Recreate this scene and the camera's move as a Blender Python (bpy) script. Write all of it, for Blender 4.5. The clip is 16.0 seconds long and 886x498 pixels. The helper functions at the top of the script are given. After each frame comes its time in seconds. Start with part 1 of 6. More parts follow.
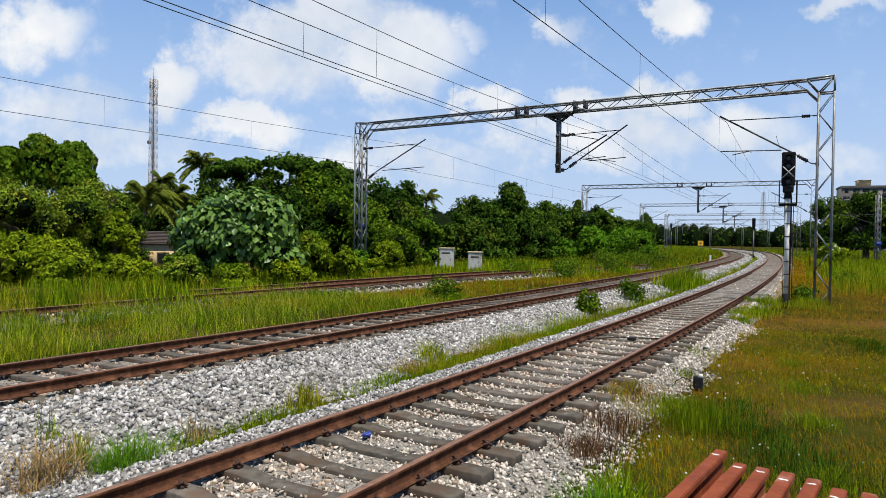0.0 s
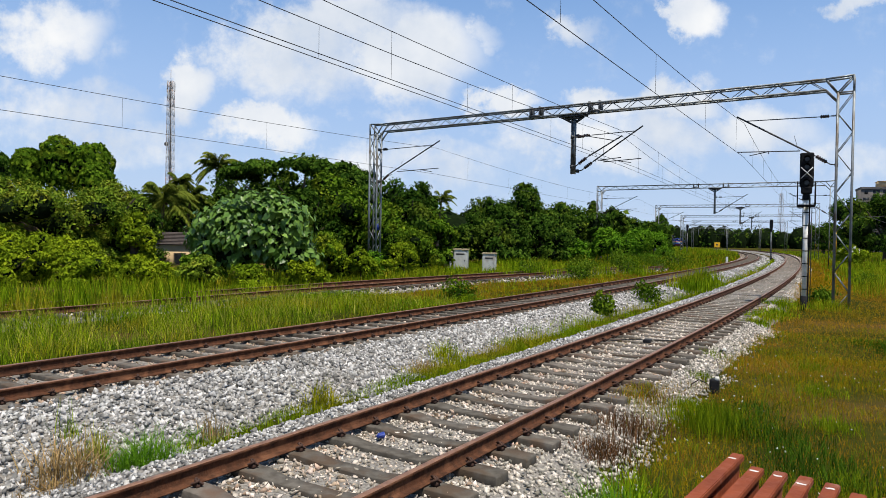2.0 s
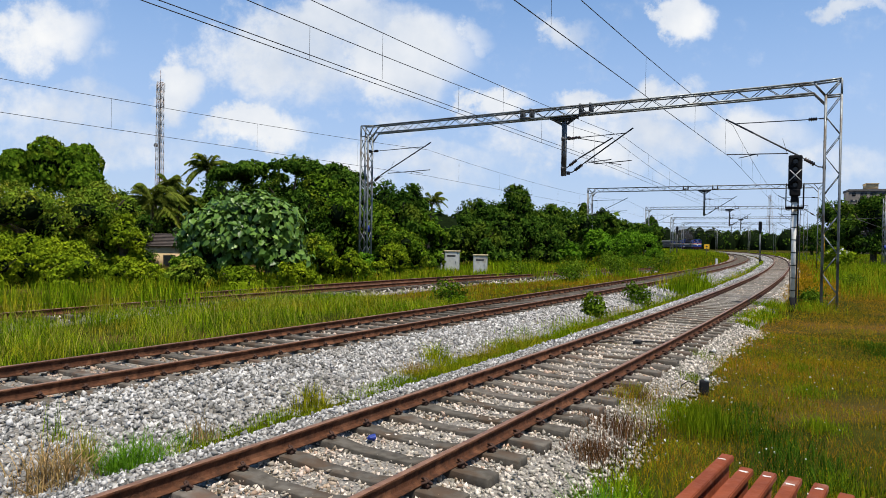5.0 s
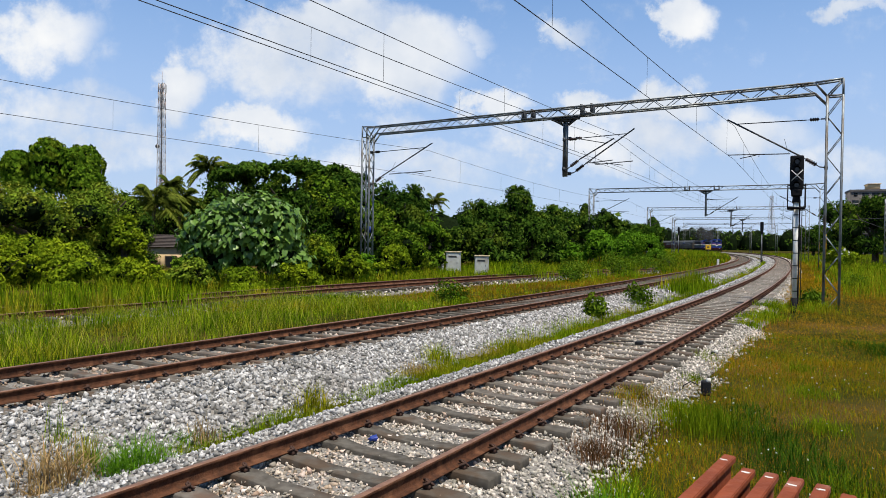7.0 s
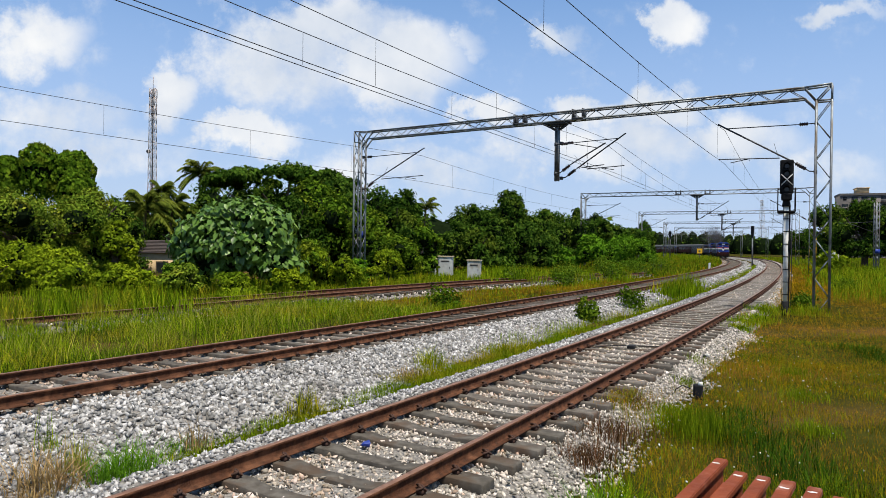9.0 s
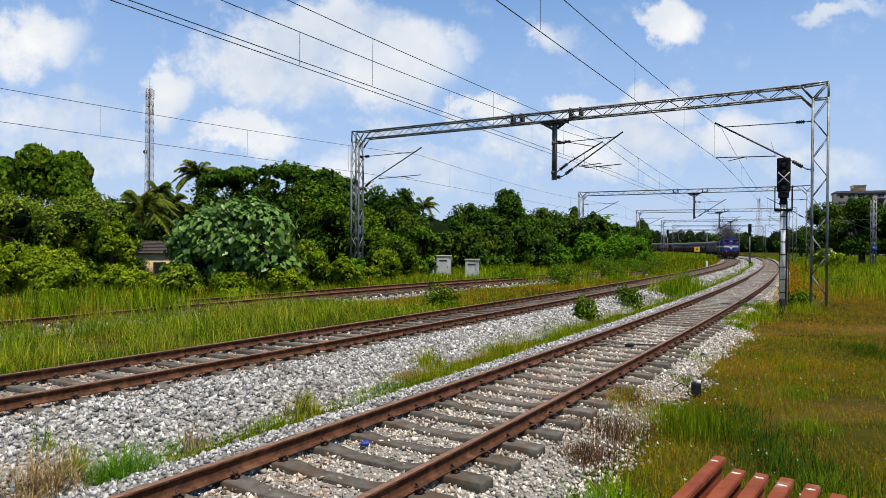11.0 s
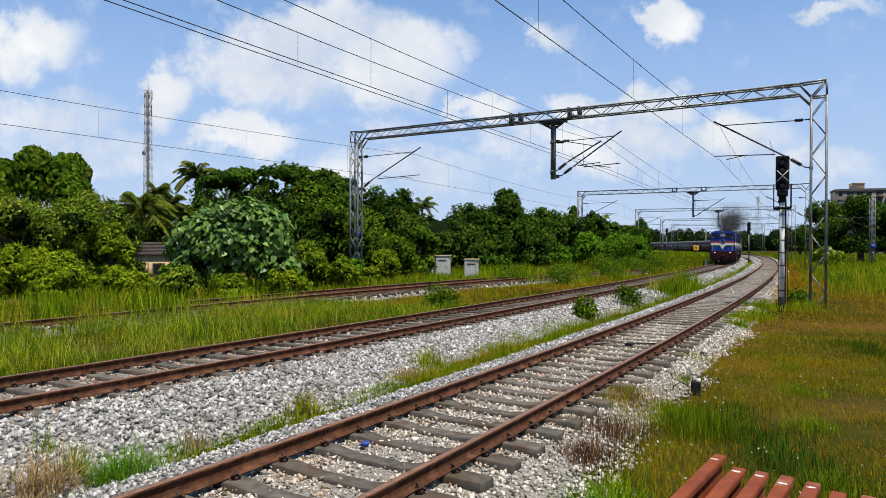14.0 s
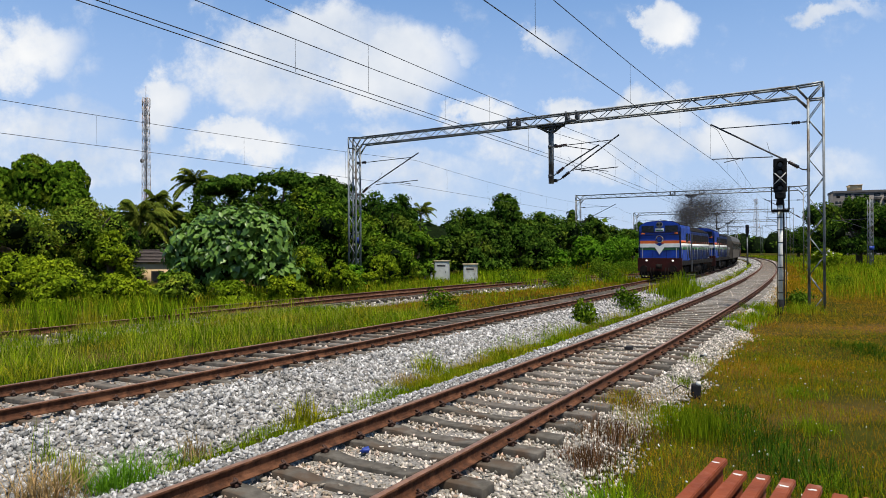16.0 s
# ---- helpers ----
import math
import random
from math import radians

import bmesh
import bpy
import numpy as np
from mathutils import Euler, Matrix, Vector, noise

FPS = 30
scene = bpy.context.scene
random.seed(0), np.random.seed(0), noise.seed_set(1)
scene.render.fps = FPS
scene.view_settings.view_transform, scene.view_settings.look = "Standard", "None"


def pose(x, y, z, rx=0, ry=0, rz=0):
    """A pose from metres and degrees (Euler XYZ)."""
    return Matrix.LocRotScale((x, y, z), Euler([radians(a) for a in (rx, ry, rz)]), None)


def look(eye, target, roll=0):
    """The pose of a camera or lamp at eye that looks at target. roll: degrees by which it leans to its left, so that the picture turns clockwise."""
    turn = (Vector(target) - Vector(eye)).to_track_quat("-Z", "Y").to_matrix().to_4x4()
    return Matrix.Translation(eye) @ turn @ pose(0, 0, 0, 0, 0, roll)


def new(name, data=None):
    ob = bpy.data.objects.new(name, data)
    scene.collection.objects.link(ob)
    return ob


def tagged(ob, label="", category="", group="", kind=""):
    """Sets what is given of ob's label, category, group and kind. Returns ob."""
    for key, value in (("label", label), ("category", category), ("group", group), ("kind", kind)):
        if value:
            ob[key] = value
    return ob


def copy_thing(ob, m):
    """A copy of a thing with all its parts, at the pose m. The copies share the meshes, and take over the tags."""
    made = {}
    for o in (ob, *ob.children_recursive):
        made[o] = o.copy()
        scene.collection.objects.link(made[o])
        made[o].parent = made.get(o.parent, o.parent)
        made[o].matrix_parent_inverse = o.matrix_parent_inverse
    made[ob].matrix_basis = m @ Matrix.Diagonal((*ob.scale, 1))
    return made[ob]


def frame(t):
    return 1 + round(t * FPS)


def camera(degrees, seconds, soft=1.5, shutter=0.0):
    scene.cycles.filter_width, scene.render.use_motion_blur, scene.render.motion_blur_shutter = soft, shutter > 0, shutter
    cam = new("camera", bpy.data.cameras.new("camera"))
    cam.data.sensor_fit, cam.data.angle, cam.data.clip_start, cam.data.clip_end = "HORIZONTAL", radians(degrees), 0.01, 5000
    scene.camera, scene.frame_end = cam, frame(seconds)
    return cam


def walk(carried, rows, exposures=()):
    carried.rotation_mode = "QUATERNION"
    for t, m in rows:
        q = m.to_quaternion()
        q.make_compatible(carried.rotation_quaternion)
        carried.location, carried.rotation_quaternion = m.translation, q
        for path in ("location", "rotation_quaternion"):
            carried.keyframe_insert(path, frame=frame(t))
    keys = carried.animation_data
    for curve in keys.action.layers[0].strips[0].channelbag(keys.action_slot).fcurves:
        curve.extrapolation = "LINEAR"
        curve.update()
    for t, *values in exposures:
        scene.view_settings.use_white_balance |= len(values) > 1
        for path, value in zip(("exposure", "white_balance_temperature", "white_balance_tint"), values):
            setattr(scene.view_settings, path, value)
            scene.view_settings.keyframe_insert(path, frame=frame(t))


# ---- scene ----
# ---- camera: hand-held, standing still beside the line ----
EYE = (0.0, 0.0, 2.136)
cam = camera(66.76, 16.0, soft=0.6)
PATH = [
    (0, pose(*EYE, 89.055, -0.859, 0.014)),
    (0.5, pose(*EYE, 89.107, -0.678, -0.173)),
    (1, pose(*EYE, 89.138, -0.587, 0.012)),
    (1.5, pose(*EYE, 89.201, -0.764, 0.667)),
    (2, pose(*EYE, 89.133, -0.947, 1.235)),
    (2.5, pose(*EYE, 88.912, -1.110, 1.253)),
    (3, pose(*EYE, 88.994, -0.942, 1.158)),
    (3.5, pose(*EYE, 89.056, -0.985, 1.195)),
    (4, pose(*EYE, 89.144, -0.952, 0.890)),
    (6.5, pose(*EYE, 89.374, -0.962, 0.352)),
    (7, pose(*EYE, 89.356, -0.903, 0.585)),
    (7.5, pose(*EYE, 89.349, -0.838, 0.368)),
    (8, pose(*EYE, 89.646, -0.821, 0.017)),
    (8.5, pose(*EYE, 89.760, -0.795, -0.060)),
    (9, pose(*EYE, 89.767, -0.742, -0.061)),
    (11.5, pose(*EYE, 89.661, -0.451, -0.257)),
    (12, pose(*EYE, 89.584, -0.487, -0.185)),
    (12.5, pose(*EYE, 89.592, -0.424, -0.210)),
    (13, pose(*EYE, 89.738, -0.316, -0.171)),
    (13.5, pose(*EYE, 89.836, -0.267, -0.305)),
    (14, pose(*EYE, 89.701, -0.206, -0.312)),
    (14.5, pose(*EYE, 89.991, -0.085, -0.274)),
    (15, pose(*EYE, 90.129, 0.053, -0.401)),
    (15.5, pose(*EYE, 90.026, 0.197, -0.316)),
    (16, pose(*EYE, 90.139, 0.275, -0.415)),
]
walk(cam, PATH)

# ---- light ----
SUN_EL, SUN_AZ = 68.0, 145.0   # azimuth clockwise from the camera's forward axis
world = bpy.data.worlds.new("sky")
scene.world = world
world.use_nodes = True


def build_sky():
    nt = world.node_tree
    nt.nodes.clear()
    N, link = nt.nodes.new, nt.links.new
    out, bg = N("ShaderNodeOutputWorld"), N("ShaderNodeBackground")
    sky = N("ShaderNodeTexSky")
    sky.sky_type, sky.sun_disc = "NISHITA", False
    sky.sun_elevation, sky.sun_rotation = radians(SUN_EL), radians(SUN_AZ)
    sky.air_density, sky.dust_density, sky.ozone_density = 1.0, 0.3, 3.0
    co = N("ShaderNodeTexCoord")

    def math_node(op, a, b=None, c=None):
        n = N("ShaderNodeMath")
        n.operation = op
        for i, v in enumerate((a, b, c)):
            if v is None:
                continue
            if isinstance(v, (int, float)):
                n.inputs[i].default_value = v
            else:
                link(v, n.inputs[i])
        return n.outputs[0]

    # the direction on a flat chart: x / y and z / y ahead of the viewer
    sep = N("ShaderNodeSeparateXYZ")
    link(co.outputs["Generated"], sep.inputs[0])
    ahead = math_node("MAXIMUM", sep.outputs[1], 0.05)
    cx, cz = math_node("DIVIDE", sep.outputs[0], ahead), math_node("DIVIDE", sep.outputs[2], ahead)
    chart = N("ShaderNodeCombineXYZ")
    link(cx, chart.inputs[0])
    link(cz, chart.inputs[1])

    def noise_node(scale, detail, vec, rough=0.55, colour=False):
        n = N("ShaderNodeTexNoise")
        n.inputs["Scale"].default_value, n.inputs["Detail"].default_value = scale, detail
        n.inputs["Roughness"].default_value = rough
        link(vec, n.inputs["Vector"])
        return n.outputs["Color" if colour else "Fac"]

    warp = N("ShaderNodeVectorMath")
    warp.operation = "MULTIPLY_ADD"
    link(noise_node(8.0, 8, chart.outputs[0], 0.62, True), warp.inputs[0])
    warp.inputs[1].default_value = (0.22, 0.16, 0)
    link(chart.outputs[0], warp.inputs[2])
    wsep = N("ShaderNodeSeparateXYZ")
    link(warp.outputs[0], wsep.inputs[0])
    wx, wz = math_node("SUBTRACT", wsep.outputs[0], 0.11), math_node("SUBTRACT", wsep.outputs[1], 0.08)
    # cumulus heads ahead: centre, half width, half height, thickness
    heads = ((-0.238, 0.278, 0.176, 0.105, 0.80), (-0.078, 0.275, 0.126, 0.092, 1.00), (-0.180, 0.333, 0.168, 0.059, 0.90),
             (-0.621, 0.307, 0.118, 0.063, 0.90), (-0.403, 0.230, 0.063, 0.055, 0.95), (-0.287, 0.154, 0.092, 0.040, 1.15),
             (0.340, 0.325, 0.063, 0.055, 1.00), (0.167, 0.326, 0.050, 0.027, 0.60), (0.057, 0.210, 0.050, 0.027, 0.95),
             (0.194, 0.212, 0.092, 0.034, 1.00), (0.314, 0.205, 0.084, 0.038, 0.90), (0.224, 0.154, 0.218, 0.063, 0.75),
             (0.431, 0.161, 0.118, 0.046, 0.80), (0.582, 0.350, 0.092, 0.021, 0.70), (-0.612, 0.181, 0.176, 0.059, 0.60),
             (-0.466, 0.145, 0.134, 0.050, 0.50), (-0.059, 0.109, 0.218, 0.042, 0.55), (-0.094, 0.171, 0.101, 0.025, 0.40),
             (0.555, 0.126, 0.134, 0.042, 0.50), (0.022, 0.306, 0.034, 0.038, 0.50), (-0.322, 0.223, 0.034, 0.021, 0.35))
    total = None
    for x, z, a, b, k in heads:
        dx = math_node("DIVIDE", math_node("SUBTRACT", wx, x), a)
        dz = math_node("DIVIDE", math_node("SUBTRACT", wz, z), b)
        r2 = math_node("ADD", math_node("MULTIPLY", dx, dx), math_node("MULTIPLY", dz, dz))
        v = math_node("MULTIPLY", math_node("SUBTRACT", 1.0, math_node("MINIMUM", r2, 1.0)), k)
        total = v if total is None else math_node("MAXIMUM", total, v)
    fine = noise_node(16.0, 8, chart.outputs[0], 0.62)
    dens = math_node("ADD", total, math_node("MULTIPLY", math_node("SUBTRACT", fine, 0.5), 1.5))
    # scattered cloud over the rest of the sky, in all directions
    scat = noise_node(2.6, 7, co.outputs["Generated"], 0.58)
    rest = N("ShaderNodeMapRange")
    rest.inputs[1].default_value, rest.inputs[2].default_value = 0.50, 0.72
    link(scat, rest.inputs[0])
    cover = N("ShaderNodeMapRange")
    cover.interpolation_type = "SMOOTHSTEP"
    cover.inputs[1].default_value, cover.inputs[2].default_value = 0.02, 0.85
    link(dens, cover.inputs[0])
    behind = math_node("LESS_THAN", sep.outputs[1], 0.3)
    fac = math_node("MAXIMUM", cover.outputs[0], math_node("MULTIPLY", math_node("MULTIPLY", rest.outputs[0], behind), 0.25))
    veil = N("ShaderNodeMapRange")
    veil.inputs[1].default_value, veil.inputs[2].default_value = 0.42, 0.0
    veil.inputs[3].default_value, veil.inputs[4].default_value = 0.0, 0.85
    link(sep.outputs[2], veil.inputs[0])
    haze = N("ShaderNodeMix")
    haze.data_type = "RGBA"
    link(veil.outputs[0], haze.inputs["Factor"])
    haze.inputs["B"].default_value = (5.7, 6.9, 8.8, 1)
    # sunlit heads and greyer bellies
    shade = noise_node(5.0, 5, chart.outputs[0], 0.55)
    ramp = N("ShaderNodeMapRange")
    ramp.inputs[1].default_value, ramp.inputs[2].default_value = 0.38, 0.66
    link(shade, ramp.inputs[0])
    tone = N("ShaderNodeMix")
    tone.data_type = "RGBA"
    link(ramp.outputs[0], tone.inputs["Factor"])
    tone.inputs["A"].default_value = (CLOUD_GREY[0], CLOUD_GREY[1], CLOUD_GREY[2], 1)
    tone.inputs["B"].default_value = (CLOUD_LIT[0], CLOUD_LIT[1], CLOUD_LIT[2], 1)
    mixer = N("ShaderNodeMix")
    mixer.data_type = "RGBA"
    link(fac, mixer.inputs["Factor"])
    rich = N("ShaderNodeHueSaturation")
    rich.inputs["Hue"].default_value = 0.496
    rich.inputs["Saturation"].default_value, rich.inputs["Value"].default_value = 1.28, 1.0
    link(sky.outputs[0], rich.inputs["Color"])
    air = N("ShaderNodeMapRange")
    air.inputs[1].default_value, air.inputs[2].default_value = 0.75, 0.2
    air.inputs[3].default_value, air.inputs[4].default_value = 0.0, 0.62
    link(sep.outputs[2], air.inputs[0])
    blue = N("ShaderNodeMix")
    blue.data_type = "RGBA"
    link(air.outputs[0], blue.inputs["Factor"])
    link(rich.outputs[0], blue.inputs["A"])
    blue.inputs["B"].default_value = (2.6, 5.15, 10.4, 1)
    link(blue.outputs["Result"], haze.inputs["A"])
    link(haze.outputs["Result"], mixer.inputs["A"])
    link(tone.outputs["Result"], mixer.inputs["B"])
    link(mixer.outputs["Result"], bg.inputs[0])
    bg.inputs[1].default_value = SKY_STRENGTH
    link(bg.outputs[0], out.inputs[0])


SKY_STRENGTH = 0.082
CLOUD_LIT, CLOUD_GREY = (9.6, 9.7, 9.8), (6.6, 7.3, 8.4)
build_sky()
sun = new("sun", bpy.data.lights.new("sun", "SUN"))
sun.data.energy, sun.data.angle, sun.data.color = 5.0, radians(0.55), (1.0, 0.93, 0.82)
az, el = radians(SUN_AZ), radians(SUN_EL)
sun.matrix_world = look((math.sin(az) * math.cos(el) * 90, math.cos(az) * math.cos(el) * 90, math.sin(el) * 90), (0, 0, 0))
scene.view_settings.exposure = 0.28


# ---- materials ----
def material(name, a, b=None, scale=8.0, rough=0.8, metal=0.0, bump=0.0, bump_scale=None, c=None, c_scale=1.0,
             c_cut=(0.5, 0.65), island=0.0, obj_rand=0.0, translucent=0.0, glow=0.0, spec=0.35):
    """Noise between the colours a and b, patches of c at a larger scale, with optional variation by island or object."""
    m = bpy.data.materials.new(name)
    m.use_nodes = True
    nt = m.node_tree
    N, link = nt.nodes.new, nt.links.new
    bsdf = nt.nodes["Principled BSDF"]
    co = N("ShaderNodeTexCoord")
    geo = N("ShaderNodeNewGeometry")
    pos = geo.outputs["Position"] if obj_rand >= 0 else co.outputs["Object"]
    b = b or tuple(v * 0.75 for v in a)

    def noise_fac(s, detail=5):
        n = N("ShaderNodeTexNoise")
        n.inputs["Scale"].default_value, n.inputs["Detail"].default_value = s, detail
        link(pos, n.inputs["Vector"])
        return n.outputs["Fac"]

    def mixed(fac, ca, cb):
        n = N("ShaderNodeMix")
        n.data_type = "RGBA"
        link(fac, n.inputs["Factor"])
        for key, v in (("A", ca), ("B", cb)):
            if isinstance(v, tuple):
                n.inputs[key].default_value = (*v, 1)
            else:
                link(v, n.inputs[key])
        return n.outputs["Result"]

    def ranged(v, lo, hi, to0=0.0, to1=1.0):
        n = N("ShaderNodeMapRange")
        for i, k in enumerate((lo, hi, to0, to1)):
            n.inputs[i + 1].default_value = k
        link(v, n.inputs[0])
        return n.outputs[0]

    col = mixed(ranged(noise_fac(scale), 0.32, 0.68), a, b)
    if c:
        col = mixed(ranged(noise_fac(c_scale, 4), *c_cut), col, c)
    if island or obj_rand > 0:
        src = geo.outputs["Random Per Island"] if island else N("ShaderNodeObjectInfo").outputs["Random"]
        k = island or obj_rand
        hsv = N("ShaderNodeHueSaturation")
        link(ranged(src, 0, 1, 1 - k, 1 + k), hsv.inputs["Value"])
        link(ranged(src, 1, 0, 0.5 - 0.03 * k, 0.5 + 0.03 * k), hsv.inputs["Hue"])
        link(col, hsv.inputs["Color"])
        col = hsv.outputs[0]
    link(col, bsdf.inputs["Base Color"])
    link(ranged(noise_fac(scale * 2.3), 0.3, 0.7, max(rough - 0.12, 0.05), min(rough + 0.1, 1)), bsdf.inputs["Roughness"])
    bsdf.inputs["Metallic"].default_value = metal
    bsdf.inputs["Specular IOR Level"].default_value = spec
    if bump:
        bn = N("ShaderNodeBump")
        bn.inputs["Strength"].default_value, bn.inputs["Distance"].default_value = bump, 0.02
        link(noise_fac(bump_scale or scale * 4), bn.inputs["Height"])
        link(bn.outputs[0], bsdf.inputs["Normal"])
    if glow:
        link(col, bsdf.inputs["Emission Color"])
        bsdf.inputs["Emission Strength"].default_value = glow
    if translucent:
        tr, mx = N("ShaderNodeBsdfTranslucent"), N("ShaderNodeMixShader")
        link(col, tr.inputs[0])
        mx.inputs[0].default_value = translucent
        link(bsdf.outputs[0], mx.inputs[1])
        link(tr.outputs[0], mx.inputs[2])
        link(mx.outputs[0], nt.nodes["Material Output"].inputs[0])
    return m


RUST = material("rusty_rail_steel", (0.1, 0.04, 0.02), (0.045, 0.021, 0.012), 14, 0.8, 0.0, 0.5, c=(0.14, 0.062, 0.032), c_scale=5, spec=0.12)
CLIP_RUST = material("dark_rusty_clip", (0.075, 0.038, 0.026), (0.045, 0.026, 0.02), 20, 0.8, 0, 0.2, spec=0.2)
RAIL_TOP = material("worn_rail_head", (0.25, 0.135, 0.085), (0.16, 0.085, 0.055), 10, 0.55, 0.2, 0.1)
SLEEPER = material("weathered_concrete_sleeper", (0.145, 0.13, 0.11), (0.08, 0.07, 0.058), 9, 0.9, 0, 0.3, 60, c=(0.10, 0.07, 0.05), c_scale=3, obj_rand=0.25, spec=0.12)
STONE = material("crushed_granite", (0.47, 0.46, 0.44), (0.175, 0.171, 0.164), 12, 0.9, 0, 0.3, 50, island=0.62, spec=0.1, c=(0.19, 0.178, 0.16), c_scale=0.7, c_cut=(0.52, 0.75))
STONE_PALE = material("pale_ballast", (0.55, 0.505, 0.435), (0.25, 0.228, 0.192), 11, 0.9, 0, 0.3, 50, island=0.62, spec=0.08)
STONE_BROWN = material("brown_stained_ballast", (0.36, 0.275, 0.20), (0.20, 0.14, 0.095), 7, 0.9, 0, 0.3, 50, island=0.6, spec=0.1, c=(0.42, 0.37, 0.31), c_scale=1.6, c_cut=(0.5, 0.66))
STONE_WARM = material("rust_stained_ballast", (0.56, 0.51, 0.44), (0.33, 0.28, 0.225), 7, 0.9, 0, 0.3, 50, island=0.55, spec=0.1, c=(0.36, 0.25, 0.16), c_scale=1.3, c_cut=(0.55, 0.72))
BED = material("ballast_bed", (0.3, 0.28, 0.25), (0.11, 0.1, 0.09), 30, 0.95, 0, 1.0, 30, spec=0.08)
EARTH = material("grassy_earth", (0.045, 0.044, 0.008), (0.024, 0.029, 0.005), 1.3, 0.95, 0, 0.8, 9, c=(0.085, 0.052, 0.018), c_scale=0.22, c_cut=(0.52, 0.64), spec=0.0)
GRASS = material("green_grass", (0.24, 0.34, 0.009), (0.12, 0.22, 0.006), 0.6, 0.6, island=0.68, translucent=0.42, c=(0.33, 0.29, 0.016), c_scale=0.5, spec=0.0)
GRASS_DRY = material("seeding_grass", (0.37, 0.255, 0.006), (0.21, 0.165, 0.005), 0.7, 0.7, island=0.5, translucent=0.35, c=(0.32, 0.18, 0.014), c_scale=0.55, c_cut=(0.46, 0.58), spec=0.0)
GRASS_BRIGHT = material("fresh_grass", (0.14, 0.30, 0.02), (0.09, 0.21, 0.012), 1.5, 0.5, island=0.3, translucent=0.4, spec=0.0)
STRAW = material("dry_straw", (0.46, 0.33, 0.14), (0.26, 0.165, 0.065), 3, 0.8, island=0.4, translucent=0.25, spec=0.08)
LEAF = material("tree_leaves", (0.085, 0.155, 0.010), (0.042, 0.092, 0.006), 0.35, 0.5, island=0.55, translucent=0.15, spec=0.0, c=(0.14, 0.18, 0.012), c_scale=0.5, c_cut=(0.5, 0.7))
LEAF_DARK = material("dark_leaves", (0.05, 0.102, 0.011), (0.022, 0.052, 0.006), 0.3, 0.55, island=0.55, translucent=0.12, spec=0.0, c=(0.085, 0.125, 0.012), c_scale=0.4, c_cut=(0.52, 0.7))
LEAF_YELLOW = material("yellow_green_leaves", (0.2, 0.265, 0.01), (0.1, 0.165, 0.008), 0.5, 0.5, island=0.45, translucent=0.25, spec=0.0)
LEAF_BIG = material("broad_leaves", (0.12, 0.22, 0.032), (0.06, 0.13, 0.018), 0.6, 0.42, island=0.45, translucent=0.15, spec=0.35)
# sunlight put into the colour: a brighter, yellower copy of the tree leaves
LEAF_MID = material("sunlit_leaves", (0.14, 0.21, 0.017), (0.07, 0.13, 0.011), 0.5, 0.7, island=0.55, translucent=0.15, spec=0.0, c=(0.19, 0.19, 0.02), c_scale=0.9, c_cut=(0.5, 0.7))
LEAF_FRESH = material("fresh_creeper_leaves", (0.10, 0.22, 0.012), (0.055, 0.14, 0.008), 0.5, 0.7, island=0.5, translucent=0.22, spec=0.0)
LEAF_PALM = material("palm_fronds", (0.15, 0.18, 0.025), (0.07, 0.1, 0.014), 0.4, 0.5, island=0.4, translucent=0.25, spec=0.0)
BARK = material("bark", (0.10, 0.075, 0.05), (0.05, 0.038, 0.028), 6, 0.95, 0, 0.8)
STEEL = material("galvanised_steel", (0.22, 0.24, 0.25), (0.14, 0.155, 0.165), 4, 0.55, 0.35, 0.15, c=(0.10, 0.085, 0.07), c_scale=1.2)
STEEL_DARK = material("dark_steel", (0.06, 0.062, 0.065), (0.035, 0.036, 0.04), 6, 0.6, 0.3, 0.1)
BLACK = material("black_paint", (0.012, 0.012, 0.013), (0.022, 0.022, 0.024), 5, 0.7, 0, 0.1, spec=0.1)
INSUL = material("brown_porcelain", (0.035, 0.018, 0.014), (0.02, 0.012, 0.01), 5, 0.3)
WIRE = material("weathered_copper_wire", (0.045, 0.042, 0.042), (0.03, 0.03, 0.03), 3, 0.6, 0.4)
WHITE = material("white_paint", (0.70, 0.69, 0.65), (0.55, 0.54, 0.50), 5, 0.6, 0, 0.15, c=(0.42, 0.38, 0.32), c_scale=2.2, c_cut=(0.55, 0.7))
REDOX = material("red_oxide_steel", (0.23, 0.060, 0.026), (0.155, 0.040, 0.019), 6, 0.7, 0.0, 0.25, c=(0.28, 0.125, 0.085), c_scale=4.5, c_cut=(0.56, 0.7), spec=0.1)
YELLOW = material("yellow_enamel", (0.85, 0.50, 0.02), (0.75, 0.42, 0.02), 4, 0.5)


# ---- mesh helpers ----
def mesh_np(name, verts, faces, mats, smooth=False, index=None):
    """A mesh from arrays: verts (n, 3), faces (m, k)."""
    verts, faces = np.asarray(verts, np.float32), np.asarray(faces, np.int32)
    me = bpy.data.meshes.new(name)
    k = faces.shape[1]
    me.vertices.add(len(verts))
    me.vertices.foreach_set("co", verts.ravel())
    me.loops.add(faces.size)
    me.loops.foreach_set("vertex_index", faces.ravel())
    me.polygons.add(len(faces))
    me.polygons.foreach_set("loop_start", np.arange(0, faces.size, k, dtype=np.int32))
    me.polygons.foreach_set("loop_total", np.full(len(faces), k, np.int32))
    if index is not None:
        me.polygons.foreach_set("material_index", np.asarray(index, np.int32))
    if smooth:
        me.polygons.foreach_set("use_smooth", np.ones(len(faces), bool))
    me.update(calc_edges=True)
    for m in mats:
        me.materials.append(m)
    return me


